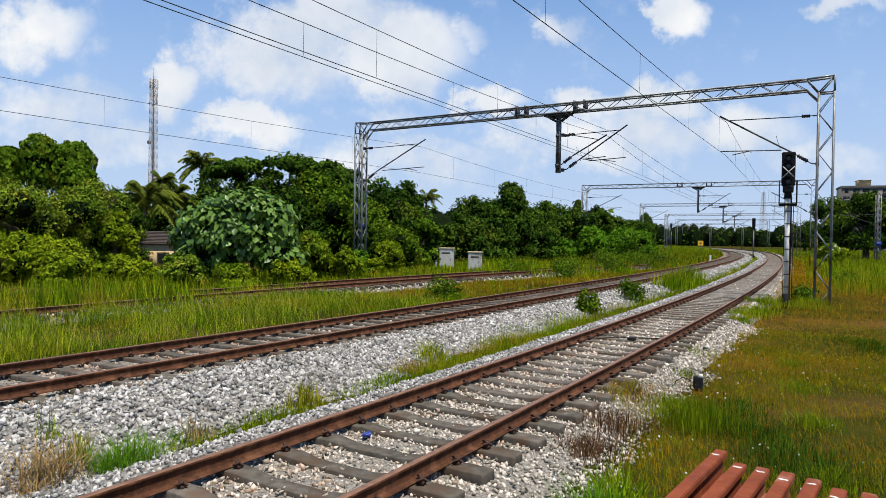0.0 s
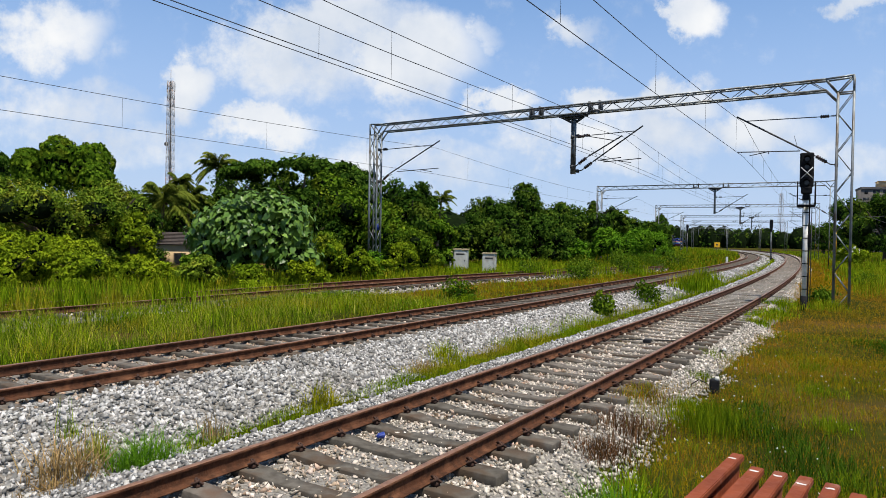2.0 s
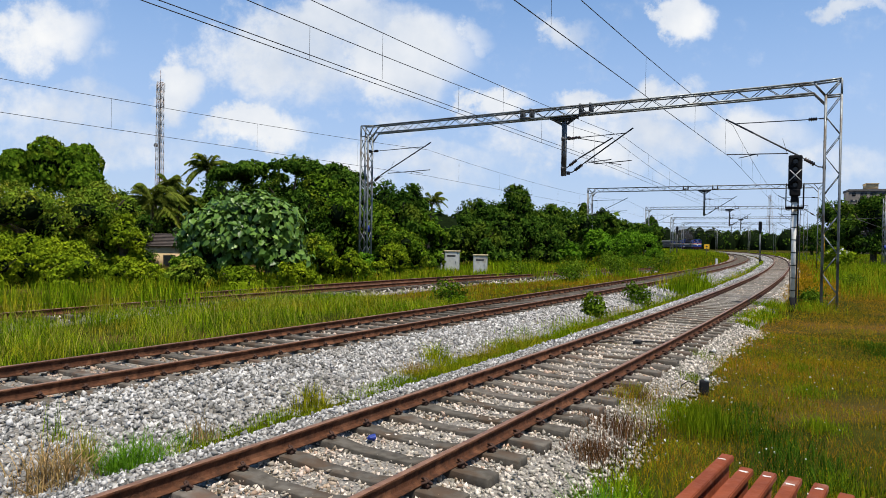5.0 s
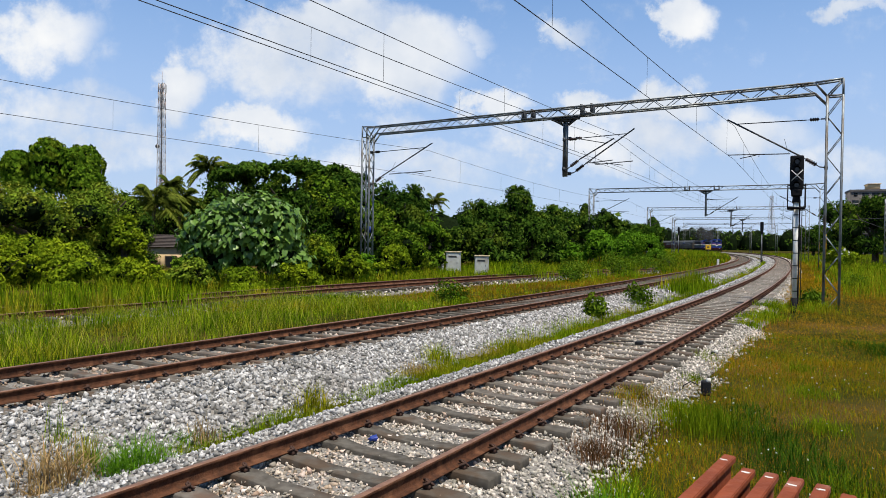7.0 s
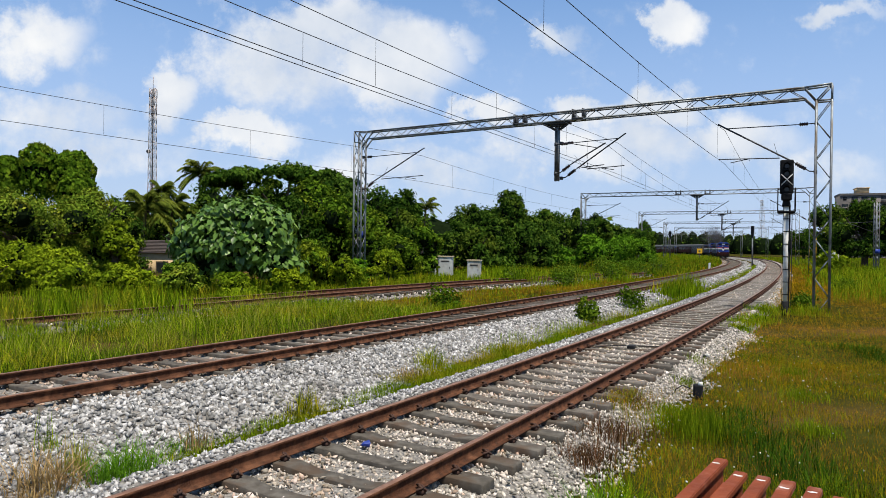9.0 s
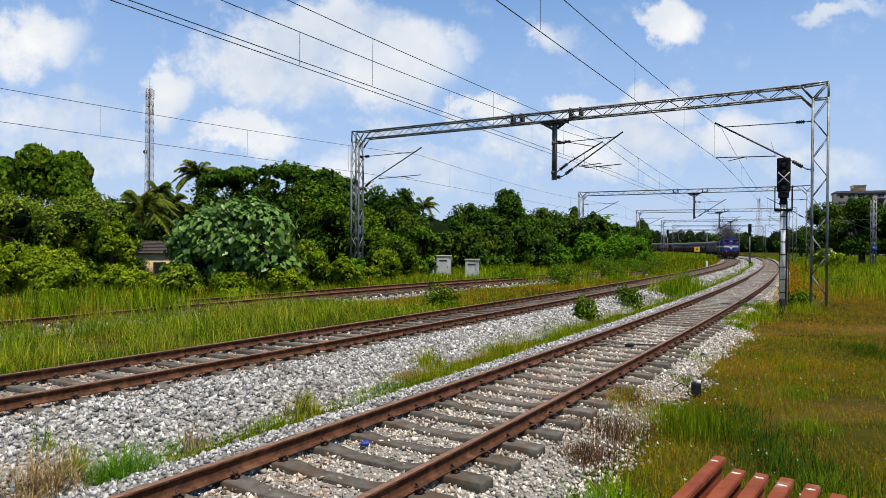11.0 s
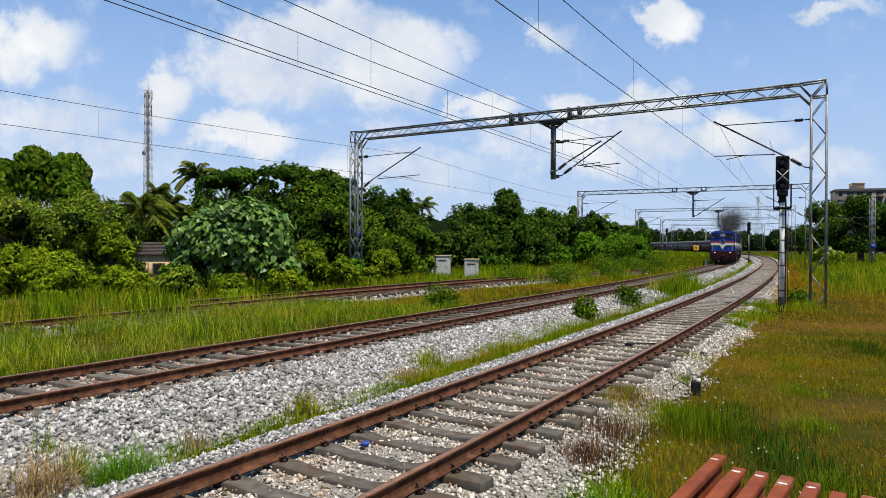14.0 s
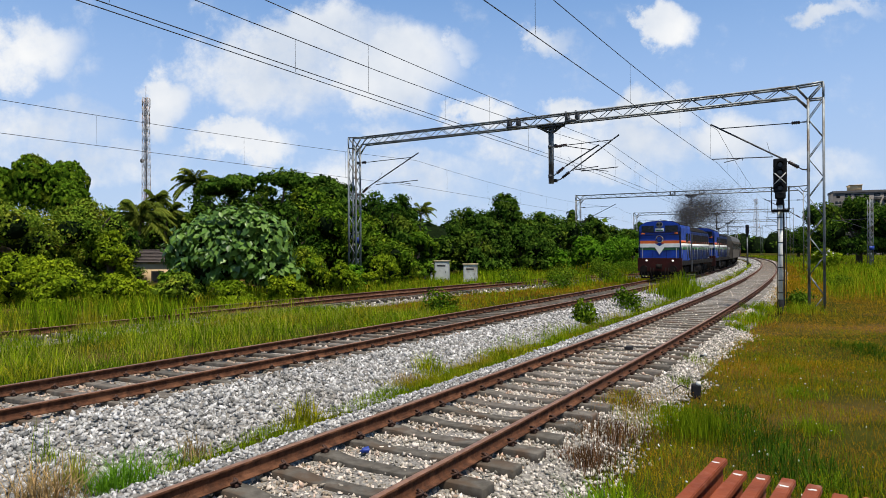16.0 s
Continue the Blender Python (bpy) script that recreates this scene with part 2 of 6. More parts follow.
CUBE_V = np.array([(x, y, z) for x in (-.5, .5) for y in (-.5, .5) for z in (-.5, .5)])
CUBE_F = np.array([(0, 1, 3, 2), (4, 6, 7, 5), (0, 4, 5, 1), (2, 3, 7, 6), (0, 2, 6, 4), (1, 5, 7, 3)])


def bars(segs):
    """Verts and faces of square bars: segs of (p, q, width, depth)."""
    V, F = [], []
    for i, (p, q, w, d) in enumerate(segs):
        p, q = np.array(p, float), np.array(q, float)
        ax = q - p
        n = np.linalg.norm(ax)
        ax = ax / n
        up = np.array((0, 0, 1.0)) if abs(ax[2]) < 0.9 else np.array((0, 1.0, 0))
        s = np.cross(ax, up)
        s /= np.linalg.norm(s)
        u = np.cross(s, ax)
        V.append((p + q) / 2 + CUBE_V[:, :1] * ax * n + CUBE_V[:, 1:2] * s * w + CUBE_V[:, 2:] * u * d)
        F.append(CUBE_F + 8 * i)
    return np.vstack(V), np.vstack(F)


def boxes(items):
    """Verts and faces of boxes: items of (x0, x1, y0, y1, z0, z1)."""
    V, F = [], []
    for i, (a, b, c, d, e, f) in enumerate(items):
        V.append(np.array(((a + b) / 2, (c + d) / 2, (e + f) / 2)) + CUBE_V * np.array((b - a, d - c, f - e)))
        F.append(CUBE_F + 8 * i)
    return np.vstack(V), np.vstack(F)


def tube(pts, radii, sides=8):
    """Verts and faces of a tube along points."""
    pts = np.asarray(pts, float)
    radii = np.broadcast_to(radii, len(pts))
    tan = np.gradient(pts, axis=0)
    tan /= np.linalg.norm(tan, axis=1)[:, None]
    ref = np.where(np.abs(tan[:, 2:]) < 0.9, np.array([[0, 0, 1.0]]), np.array([[0, 1.0, 0]]))
    s = np.cross(tan, ref)
    s /= np.linalg.norm(s, axis=1)[:, None]
    u = np.cross(s, tan)
    a = np.linspace(0, 2 * np.pi, sides, endpoint=False)
    V = pts[:, None] + radii[:, None, None] * (np.cos(a)[None, :, None] * s[:, None] + np.sin(a)[None, :, None] * u[:, None])
    n = len(pts)
    i, j = np.meshgrid(np.arange(n - 1), np.arange(sides), indexing="ij")
    k = (j + 1) % sides
    F = np.stack([i * sides + j, i * sides + k, (i + 1) * sides + k, (i + 1) * sides + j], -1).reshape(-1, 4)
    return V.reshape(-1, 3), F


def joined(*pieces):
    V, F, o = [], [], 0
    for v, f in pieces:
        V.append(v)
        F.append(np.asarray(f) + o)
        o += len(v)
    return np.vstack(V), np.vstack(F)


def piece(name, vf, mat, parent=None, label="", smooth=False, m=None):
    """ONE mesh object, under a thing or a part."""
    ob = new(name, mesh_np(name, vf[0], vf[1], [mat], smooth))
    if parent:
        ob.parent = parent
    if m is not None:
        ob.matrix_basis = m
    if label:
        tagged(ob, label)
    return ob


def part(name, bm, mat, parent, label="", smooth=False, m=None):
    me = bpy.data.meshes.new(name)
    if smooth:
        for f in bm.faces:
            f.smooth = True
    bm.to_mesh(me)
    bm.free()
    me.materials.append(mat)
    ob = new(name, me)
    ob.parent = parent
    if m is not None:
        ob.matrix_basis = m
    if label:
        tagged(ob, label)
    return ob


def box_bm(x0, x1, y0, y1, z0, z1, bevel=0.0, seg=2):
    bm = bmesh.new()
    bmesh.ops.create_cube(bm, size=1, matrix=Matrix.Translation(((x0 + x1) / 2, (y0 + y1) / 2, (z0 + z1) / 2)) @ Matrix.Diagonal((x1 - x0, y1 - y0, z1 - z0, 1)))
    if bevel:
        bmesh.ops.bevel(bm, geom=bm.edges[:], offset=bevel, segments=seg, affect="EDGES", profile=0.5)
    return bm


def cyl_bm(r, depth, m, sides=16, r2=None):
    bm = bmesh.new()
    bmesh.ops.create_cone(bm, cap_ends=True, segments=sides, radius1=r, radius2=r if r2 is None else r2, depth=depth, matrix=m)
    return bm


def empty(name, m, label, category, group="", kind=""):
    ob = new(name)
    ob.matrix_basis = m
    return tagged(ob, label, category, group, kind)


# ---- plan of the line: rail tops at z = 0 ----
def x_one(y):
    q = y / 100
    return -5.24 + q * (63.005 + q * (-11.421 + q * (3.978 - q * 1.044)))


def x_two(y):
    q = y / 100
    return -12.835 + q * (63.782 + q * (-6.475 + q * (-1.312 + q * 0.102)))


def x_three(y):
    return -8.9 + 0.6 * (y - 25) + 0.0035 * (y - 25) ** 2


def centreline(fx, y0, y1, turn_y=None, length=0.0, radius=300.0, step=0.5):
    """Points along a track, with their directions and chainage, from its plan and a left-hand arc after it."""
    ys = np.arange(y0, (turn_y or y1) + 1e-6, 0.25)
    pts = np.stack([fx(ys), ys], 1)
    if turn_y:
        d = pts[-1] - pts[-2]
        h = math.atan2(d[0], d[1])
        p, extra = pts[-1].copy(), []
        for _ in range(int(length)):
            h = max(h - 1.0 / radius, radians(-88))
            p = p + np.array((math.sin(h), math.cos(h)))
            extra.append(p)
        pts = np.vstack([pts, np.array(extra)])
    s = np.concatenate([[0], np.cumsum(np.hypot(*np.diff(pts, axis=0).T))])
    si = np.arange(0, s[-1], step)
    q = np.stack([np.interp(si, s, pts[:, 0]), np.interp(si, s, pts[:, 1])], 1)
    d = np.gradient(q, axis=0)
    d /= np.linalg.norm(d, axis=1)[:, None]
    return q, d, si


LINE_ONE = centreline(x_one, -14, 230, 230, 150, 260)
LINE_TWO = centreline(x_two, -20, 320, 320, 620, 240)
LINE_THREE = centreline(x_three, -8, 62)


def at_line(line, s):
    """The point and direction at a chainage."""
    q, d, si = line
    x, y = np.interp(s, si, q[:, 0]), np.interp(s, si, q[:, 1])
    a, b = np.interp(s, si, d[:, 0]), np.interp(s, si, d[:, 1])
    n = math.hypot(a, b)
    return x, y, a / n, b / n


def offset_from(line_x, x, y):
    """Metres to the right of a track, roughly."""
    sl = (line_x(y + 0.5) - line_x(y - 0.5))
    return (x - line_x(y)) / np.sqrt(1 + sl * sl)


# ---- ground ----
def ground_height(x, y):
    yc = np.clip(y, -40, 260)
    u1, u2 = offset_from(x_one, x, yc), offset_from(x_two, x, yc)
    h = np.full(np.shape(x), -0.42)
    ditch = (u1 < 0) & (u2 > 0)
    h = np.where(ditch, -0.54 - 0.02 * np.clip((14 - y) / 5, 0, 1), h)
    h = np.where((u1 > 3) & (y < 200), -0.42 + 0.10 * np.clip((u1 - 3) / 10, 0, 1), h)
    h = np.where((u2 < -3), -0.42 + 0.12 * np.sin(x * 0.31) * np.sin(y * 0.23), h)
    return h + 0.035 * np.sin(x * 1.3 + y * 0.7) * np.sin(y * 1.1 - x * 0.4)


def build_ground():
    us = np.unique(np.concatenate([np.linspace(-40, 40, 121), np.sign(np.linspace(-1, 1, 41)) * 40 * np.power(60.0, np.abs(np.linspace(-1, 1, 41)))]))
    ys = np.unique(np.concatenate([np.linspace(-30, 80, 166), np.linspace(80, 300, 111), np.geomspace(300, 3000, 16), np.linspace(-400, -30, 10)]))
    Y, U = np.meshgrid(ys, us, indexing="ij")
    X = x_one(np.clip(Y, -30, 260)) - 3 + U
    Z = ground_height(X, Y)
    n, k = Y.shape
    i, j = np.meshgrid(np.arange(n - 1), np.arange(k - 1), indexing="ij")
    F = np.stack([i * k + j, i * k + j + 1, (i + 1) * k + j + 1, (i + 1) * k + j], -1).reshape(-1, 4)
    ob = new("ground", mesh_np("ground", np.stack([X, Y, Z], -1).reshape(-1, 3), F, [EARTH], True))
    tagged(ob, "grass-covered earth with bare brown patches", "ground", kind="structure")


build_ground()


# ---- tracks ----
RAIL_PROFILE = [(-.068, -.172), (.068, -.172), (.068, -.160), (.020, -.146), (.010, -.132), (.009, -.05), (.030, -.036), (.034, -.026),
                (.034, -.006), (.026, 0), (-.026, 0), (-.034, -.006), (-.034, -.026), (-.030, -.036), (-.009, -.05), (-.010, -.132), (-.020, -.146), (-.068, -.160)]


def sweep(line, profile, lo, hi, step=1):
    """A profile of (offset to the right, height) swept along a track."""
    q, d, si = line
    keep = np.where((si >= lo) & (si <= hi))[0][::step]
    q, d = q[keep], d[keep]
    pr = np.array(profile)
    nrm = np.stack([d[:, 1], -d[:, 0]], 1)
    V = np.concatenate([q[:, None] + pr[None, :, :1] * nrm[:, None], np.broadcast_to(pr[None, :, 1:], (len(q), len(pr), 1))], -1)
    n, k = len(q), len(pr)
    i, j = np.meshgrid(np.arange(n - 1), np.arange(k), indexing="ij")
    F = np.stack([i * k + j, i * k + (j + 1) % k, (i + 1) * k + (j + 1) % k, (i + 1) * k + j], -1).reshape(-1, 4)
    return V.reshape(-1, 3), F


def sleeper_mesh(flat=False):
    """A dished concrete sleeper: thick under the rails, lower and narrower in the middle."""
    xs = [-1.375, -1.36, -1.1, -0.62, -0.35, 0.35, 0.62, 1.1, 1.36, 1.375]
    tops = [-.19, -.18, -.178, -.178, -.21, -.21, -.178, -.178, -.18, -.19]
    if flat:
        tops = [-.19, -.18, -.178, -.178, -.178, -.178, -.178, -.178, -.18, -.19]
    V, F = [], []
    for x, t in zip(xs, tops):
        narrow = 0.8 if abs(x) < 0.5 else 1.0
        w0, w1 = 0.128 * narrow, 0.114 * narrow
        V += [(x, -w0, -.40), (x, w0, -.40), (x, w1 + .006, t - .012), (x, w1, t), (x, -w1, t), (x, -w1 - .006, t - .012)]
    for i in range(len(xs) - 1):
        for j in range(6):
            F.append((i * 6 + j, i * 6 + (j + 1) % 6, i * 6 + 6 + (j + 1) % 6, i * 6 + 6 + j))
    for o in (0, (len(xs) - 1) * 6):
        F += [(o, o + 1, o + 2, o + 5), (o + 2, o + 3, o + 4, o + 5)]
    return np.array(V), np.array(F)


def clip_mesh():
    """A bent spring clip on a rail's foot, with its cast shoulder."""
    t = np.linspace(0, 1, 7)
    loop = np.stack([0.10 + 0.055 * np.sin(t * 5.2), -0.055 + 0.11 * t, -0.135 + 0.035 * np.sin(t * 3.14)], 1)
    back = np.stack([0.075 + 0.09 * t, 0.03 * np.cos(t * 6), -0.125 + 0.03 * np.sin(t * 4)], 1)
    return joined(tube(loop, 0.013, 4), tube(back, 0.013, 4), boxes([(.085, .15, -.03, .03, -.185, -.135)]))


SLEEPER_ME = mesh_np("sleeper", *sleeper_mesh(), [SLEEPER])
FLAT_ME = mesh_np("sleeper", *sleeper_mesh(True), [SLEEPER])
CLIP_ME = mesh_np("rail_clip", *clip_mesh(), [CLIP_RUST])


def along(line, s, shift=0.0, z=0.0, flip=False):
    x, y, a, b = at_line(line, s)
    ang = math.degrees(math.atan2(-a, b))
    m = pose(x + shift * b, y - shift * a, z, 0, 0, ang)
    return m @ pose(0, 0, 0, 0, 0, 180) if flip else m


def build_track(name, line, lo, hi, near_lo, near_hi, label, sleepers=True, phase=0.0, clips=True):
    track = empty(name, Matrix(), label, "railway track", "railway tracks", "structure")
    pr = np.array(RAIL_PROFILE)
    for side in (-0.8725, 0.8725):
        q, d, si = line
        pick = np.unique(np.concatenate([np.arange(0, min(len(si), 240)), np.arange(240, len(si), 6)]))
        v, f = sweep((q[pick], d[pick], si[pick]), pr + (side, 0), lo, hi)
        k = len(pr)
        idx = np.where(np.isin(np.arange(len(f)) % k, (8, 9, 10)), 1, 0)
        rail = new("rail", mesh_np("rail", v, f, [RUST, RAIL_TOP], False, idx))
        rail.parent = track
    far, n_clip, far_clip = [], 0, []
    for i, s in enumerate(np.arange(lo + phase, min(hi, 230), 0.655)):
        m = along(line, s)
        yaw = random.uniform(-0.8, 0.8)
        m = m @ pose(random.uniform(-.02, .02), 0, random.uniform(-.006, .004), 0, random.uniform(-.3, .3), yaw)
        if near_lo <= s <= near_hi and sleepers:
            ob = new("sleeper", FLAT_ME if line is not LINE_ONE or s > 40 else SLEEPER_ME)
            ob.parent, ob.matrix_basis = track, m
        else:
            far.append(m)
        if clips and near_lo <= s <= near_hi:
            for side in (-0.8725, 0.8725):
                for turn in (0, 180):
                    mm = along(line, s) @ pose(side, 0, 0, 0, 0, turn)
                    if n_clip < 290:
                        ob = new("rail_clip", CLIP_ME)
                        ob.parent, ob.matrix_basis = track, mm
                        n_clip += 1
                    else:
                        far_clip.append(mm)
    for nm, lst, src, mat in (("far_sleepers", far, sleeper_mesh(True), SLEEPER), ("far_rail_clips", far_clip, clip_mesh(), CLIP_RUST)):
        if not lst:
            continue
        v0 = np.hstack([src[0], np.ones((len(src[0]), 1))])
        V = np.vstack([(v0 @ np.array(m).T)[:, :3] for m in lst])
        F = np.vstack([src[1] + i * len(v0) for i in range(len(lst))])
        ob = piece(nm, (V, F), mat, track)
        tagged(ob, kind="stuff")
    return track


def bed(name, line, lo, hi, profile, label):
    v, f = sweep(line, profile, lo, hi, 1)
    ob = new(name, mesh_np(name, v, f, [BED]))
    return tagged(ob, label, "ballast", kind="structure")


BED_ONE = [(-2.8, -.75), (-2.45, -.50), (-2.05, -.36), (-1.6, -.27), (-1.35, -.255), (1.1, -.262), (1.5, -.30), (1.9, -.40), (2.1, -.60)]
BED_TWO = [(-2.5, -.75), (-2.1, -.42), (-1.5, -.23), (-1.1, -.255), (1.05, -.255), (1.45, -.215), (2.1, -.29), (2.8, -.41), (3.5, -.57), (4.1, -.75), (4.3, -.95)]
build_track("railway_track", LINE_ONE, 8, 395, 14, 75, "rusty rails on weathered concrete sleepers in pale ballast", phase=0.30)
build_track("railway_track", LINE_TWO, 14, 940, 22, 75, "rusty main line rails on a raised ballast bed")
build_track("railway_track", LINE_THREE, 0, 90, 30, 70, "overgrown siding rails half hidden in grass", clips=False)
FULL_ONE = [(-2.8, -.75), (-2.45, -.50), (-2.05, -.34), (-1.6, -.21), (-1.35, -.188), (1.45, -.188), (1.7, -.30), (1.9, -.40), (2.1, -.60)]
FULL_TWO = [(-2.5, -.75), (-2.1, -.42), (-1.5, -.20), (-1.1, -.235), (1.05, -.235), (1.45, -.19), (2.0, -.28), (2.6, -.41), (3.2, -.60), (3.8, -.80), (4.0, -.95)]


def filling(line, s):
    """How far the ballast is filled up to the sleepers: low beside the near end, full further on."""
    return np.clip((s - (34 if line is LINE_TWO else 30)) / 20, 0, 1)


def graded_bed(name, line, lo, hi, low, full, label):
    v, f = sweep(line, low, lo, hi)
    w = sweep(line, full, lo, hi)[0]
    si = line[2]
    t = np.repeat(filling(line, si[(si >= lo) & (si <= hi)]), len(low))[:, None]
    ob = new(name, mesh_np(name, v * (1 - t) + w * t, f, [BED]))
    tagged(ob, label, "ballast", kind="structure")


graded_bed("ballast_bed_1", LINE_ONE, 8, 390, BED_ONE, FULL_ONE, "grey stone ballast under the track")
graded_bed("ballast_bed_2", LINE_TWO, 14, 930, BED_TWO, FULL_TWO, "raised bank of grey stone ballast under the track")
bed("ballast_bed_3", LINE_THREE, 0, 90, [(-1.6, -.6), (-1.3, -.30), (1.3, -.30), (1.7, -.6)], "grassy ballast under the siding")


# ---- loose stones ----
STONE_F = np.array([(0, 1, 2), (0, 2, 3), (0, 3, 4), (0, 4, 1), (5, 2, 1), (5, 3, 2), (5, 4, 3), (5, 1, 4)])
STONE_V = np.array([(0, 0, .42), (.5, .1, .05), (-.05, .5, -.05), (-.5, -.06, .06), (.04, -.5, 0), (0, 0, -.42)])


def stones(P, size, rng):
    """Angular stones at the points P."""
    n = len(P)
    V = np.repeat(STONE_V[None], n, 0) + rng.uniform(-.24, .24, (n, 6, 3))
    V *= (size * rng.uniform(.5, 1.45, n))[:, None, None] * rng.uniform(.58, 1.3, (n, 1, 3))
    q = rng.normal(size=(n, 4))
    q /= np.linalg.norm(q, axis=1)[:, None]
    w, x, y, z = q.T
    M = np.stack([1 - 2 * (y * y + z * z), 2 * (x * y - z * w), 2 * (x * z + y * w), 2 * (x * y + z * w), 1 - 2 * (x * x + z * z), 2 * (y * z - x * w),
                  2 * (x * z - y * w), 2 * (y * z + x * w), 1 - 2 * (x * x + y * y)], 1).reshape(n, 3, 3)
    V = np.einsum("nij,nkj->nki", M, V) + P[:, None]
    F = (STONE_F[None] + 6 * np.arange(n)[:, None, None]).reshape(-1, 3)
    return V.reshape(-1, 3), F


def scatter(line, profile, lo, hi, u0, u1, count, rng, power=1.0, lift=0.012):
    """Points on a bed between two offsets and two chainages, denser at the near end."""
    q, d, si = line
    s = lo + (hi - lo) * rng.uniform(0, 1, count) ** power
    u = rng.uniform(u0, u1, count)
    x, y = np.interp(s, si, q[:, 0]), np.interp(s, si, q[:, 1])
    a, b = np.interp(s, si, d[:, 0]), np.interp(s, si, d[:, 1])
    pr = np.array(profile)
    z = np.interp(u, pr[:, 0], pr[:, 1]) + rng.normal(0, lift, count)
    return np.stack([x + u * b, y - u * a, z], 1), s, u


def stone_edge(y):
    """How far the loose stones reach to the right of the near track."""
    return np.interp(y, (5, 6.8, 8.5, 9.6, 10.8, 11.4, 12.4, 15.8, 17.8, 19.8, 21.6, 23.2, 26, 29, 40), (2.4, 2.4, 2.0, 1.6, 1.15, 1.5, 2.1, 1.8, 2.1, 2.1, 1.6, 1.15, 1.3, 1.7, 1.6)) + .10 * np.sin(y * 1.7) + .06 * np.sin(y * 4.1)


SPREAD_ONE = BED_ONE[:-2] + [(1.9, -.39), (2.9, -.40)]


def ballast(name, line, prof, spans, mat, label, seed):
    rng = np.random.default_rng(seed)
    V, F, o = [], [], 0
    for lo, hi, u0, u1, count, size, power in spans:
        P, s, u = scatter(line, prof, lo, hi, u0, u1, count, rng, power, size * .32)
        full = np.array(FULL_TWO if line is LINE_TWO else FULL_ONE)
        t = filling(line, s)
        P[:, 2] = P[:, 2] * (1 - t) + (np.interp(u, full[:, 0], full[:, 1]) - np.where(np.abs(u) < 1.4, .022 + size * .3, 0) + rng.normal(0, size * .17, len(u))) * t
        if line is LINE_TWO:
            edge = np.interp(P[:, 1], (4, 7.6, 8.8, 10.5, 12.5, 15, 20, 40), (4.3, 4.1, 3.25, 3.5, 3.5, 3.0, 2.75, 2.6)) + .10 * np.sin(P[:, 1] * 2.3) + rng.normal(0, .13, len(P))
            P = P[u < edge]
        else:
            P = P[u < np.maximum(stone_edge(P[:, 1]), np.where(P[:, 1] < 13, 2.0, 1.6)) + rng.normal(0, .12, len(P))]
        P[:, 2] = np.maximum(P[:, 2], ground_height(P[:, 0], P[:, 1]) + .005)
        v, f = stones(P, size, rng)
        V.append(v)
        F.append(f + o)
        o += len(v)
    ob = new(name, mesh_np(name, np.vstack(V), np.vstack(F), [mat]))
    tagged(ob, label, "ballast", kind="stuff")


ballast("ballast_stones", LINE_ONE, SPREAD_ONE, [(14, 22, 1.0, 2.2, 2200, .055, 1), (22, 33, 1.0, 2.8, 9500, .050, 1), (33, 50, 1.0, 2.8, 8500, .066, 1), (50, 90, 1.0, 2.5, 4500, .09, 1), (90, 210, 1.0, 2.3, 2600, .19, 1)],
        STONE_PALE, "loose pale grey crushed stone beside the rails", 1)
ballast("shoulder_stones", LINE_ONE, BED_ONE, [(14, 22, -2.5, -.98, 2000, .060, 1), (22, 34, -2.5, -.98, 7500, .056, 1), (34, 55, -2.5, -.98, 6000, .072, 1), (55, 90, -2.4, -.98, 2600, .10, 1), (90, 210, -2.4, -.98, 2600, .20, 1)],
        STONE, "pale crushed stone shoulder along the track", 6)
ballast("track_stones", LINE_ONE, BED_ONE, [(14, 22, -.98, 1.1, 2600, .055, 1), (22, 33, -.98, 1.1, 9500, .050, 1), (33, 50, -.98, 1.1, 7000, .066, 1), (50, 85, -.98, 1.1, 5500, .075, 1)],
        STONE_WARM, "pale crushed stone between the sleepers", 2)
ballast("stained_stones", LINE_ONE, BED_ONE, [(22, 36, -.80, -.28, 1800, .055, 1), (22, 36, .97, 1.32, 1200, .050, 1), (22, 36, .45, .8, 500, .050, 1), (36, 60, -.8, -.4, 800, .07, 1), (85, 210, -.98, 1.0, 3400, .11, 1)],
        STONE_BROWN, "brown rust-stained stones beside the rails", 7)
ballast("bank_stones", LINE_TWO, BED_TWO, [(20, 29, 1.2, 4.3, 3600, .09, 1), (29, 42, 1.2, 4.3, 20500, .080, 1), (42, 60, 1.2, 3.3, 11000, .090, 1), (60, 110, 1.2, 2.8, 5500, .12, 1), (110, 280, 1.2, 2.6, 3600, .22, 1)],
        STONE, "bank of loose grey crushed stone", 3)
ballast("main_track_stones", LINE_TWO, BED_TWO, [(29, 42, -1.7, 1.45, 6500, .07, 1), (42, 62, -1.7, 1.45, 4000, .09, 1), (62, 110, -1.7, 1.45, 3500, .10, 1), (110, 280, -2.2, 1.2, 4200, .15, 1)],
        STONE_BROWN, "rust-stained stones between the main line rails", 4)


def siding_stones():
    rng = np.random.default_rng(9)
    P, st, u = scatter(LINE_THREE, [(-1.6, -.27), (1.2, -.25), (2.2, -.40)], 30, 82, -1.5, 2.1, 3000, rng)
    v, f = stones(P, .11, rng)
    tagged(new("siding_stones", mesh_np("siding_stones", v, f, [STONE_WARM])), "pale stones showing along the overgrown siding", "ballast", kind="stuff")


siding_stones()


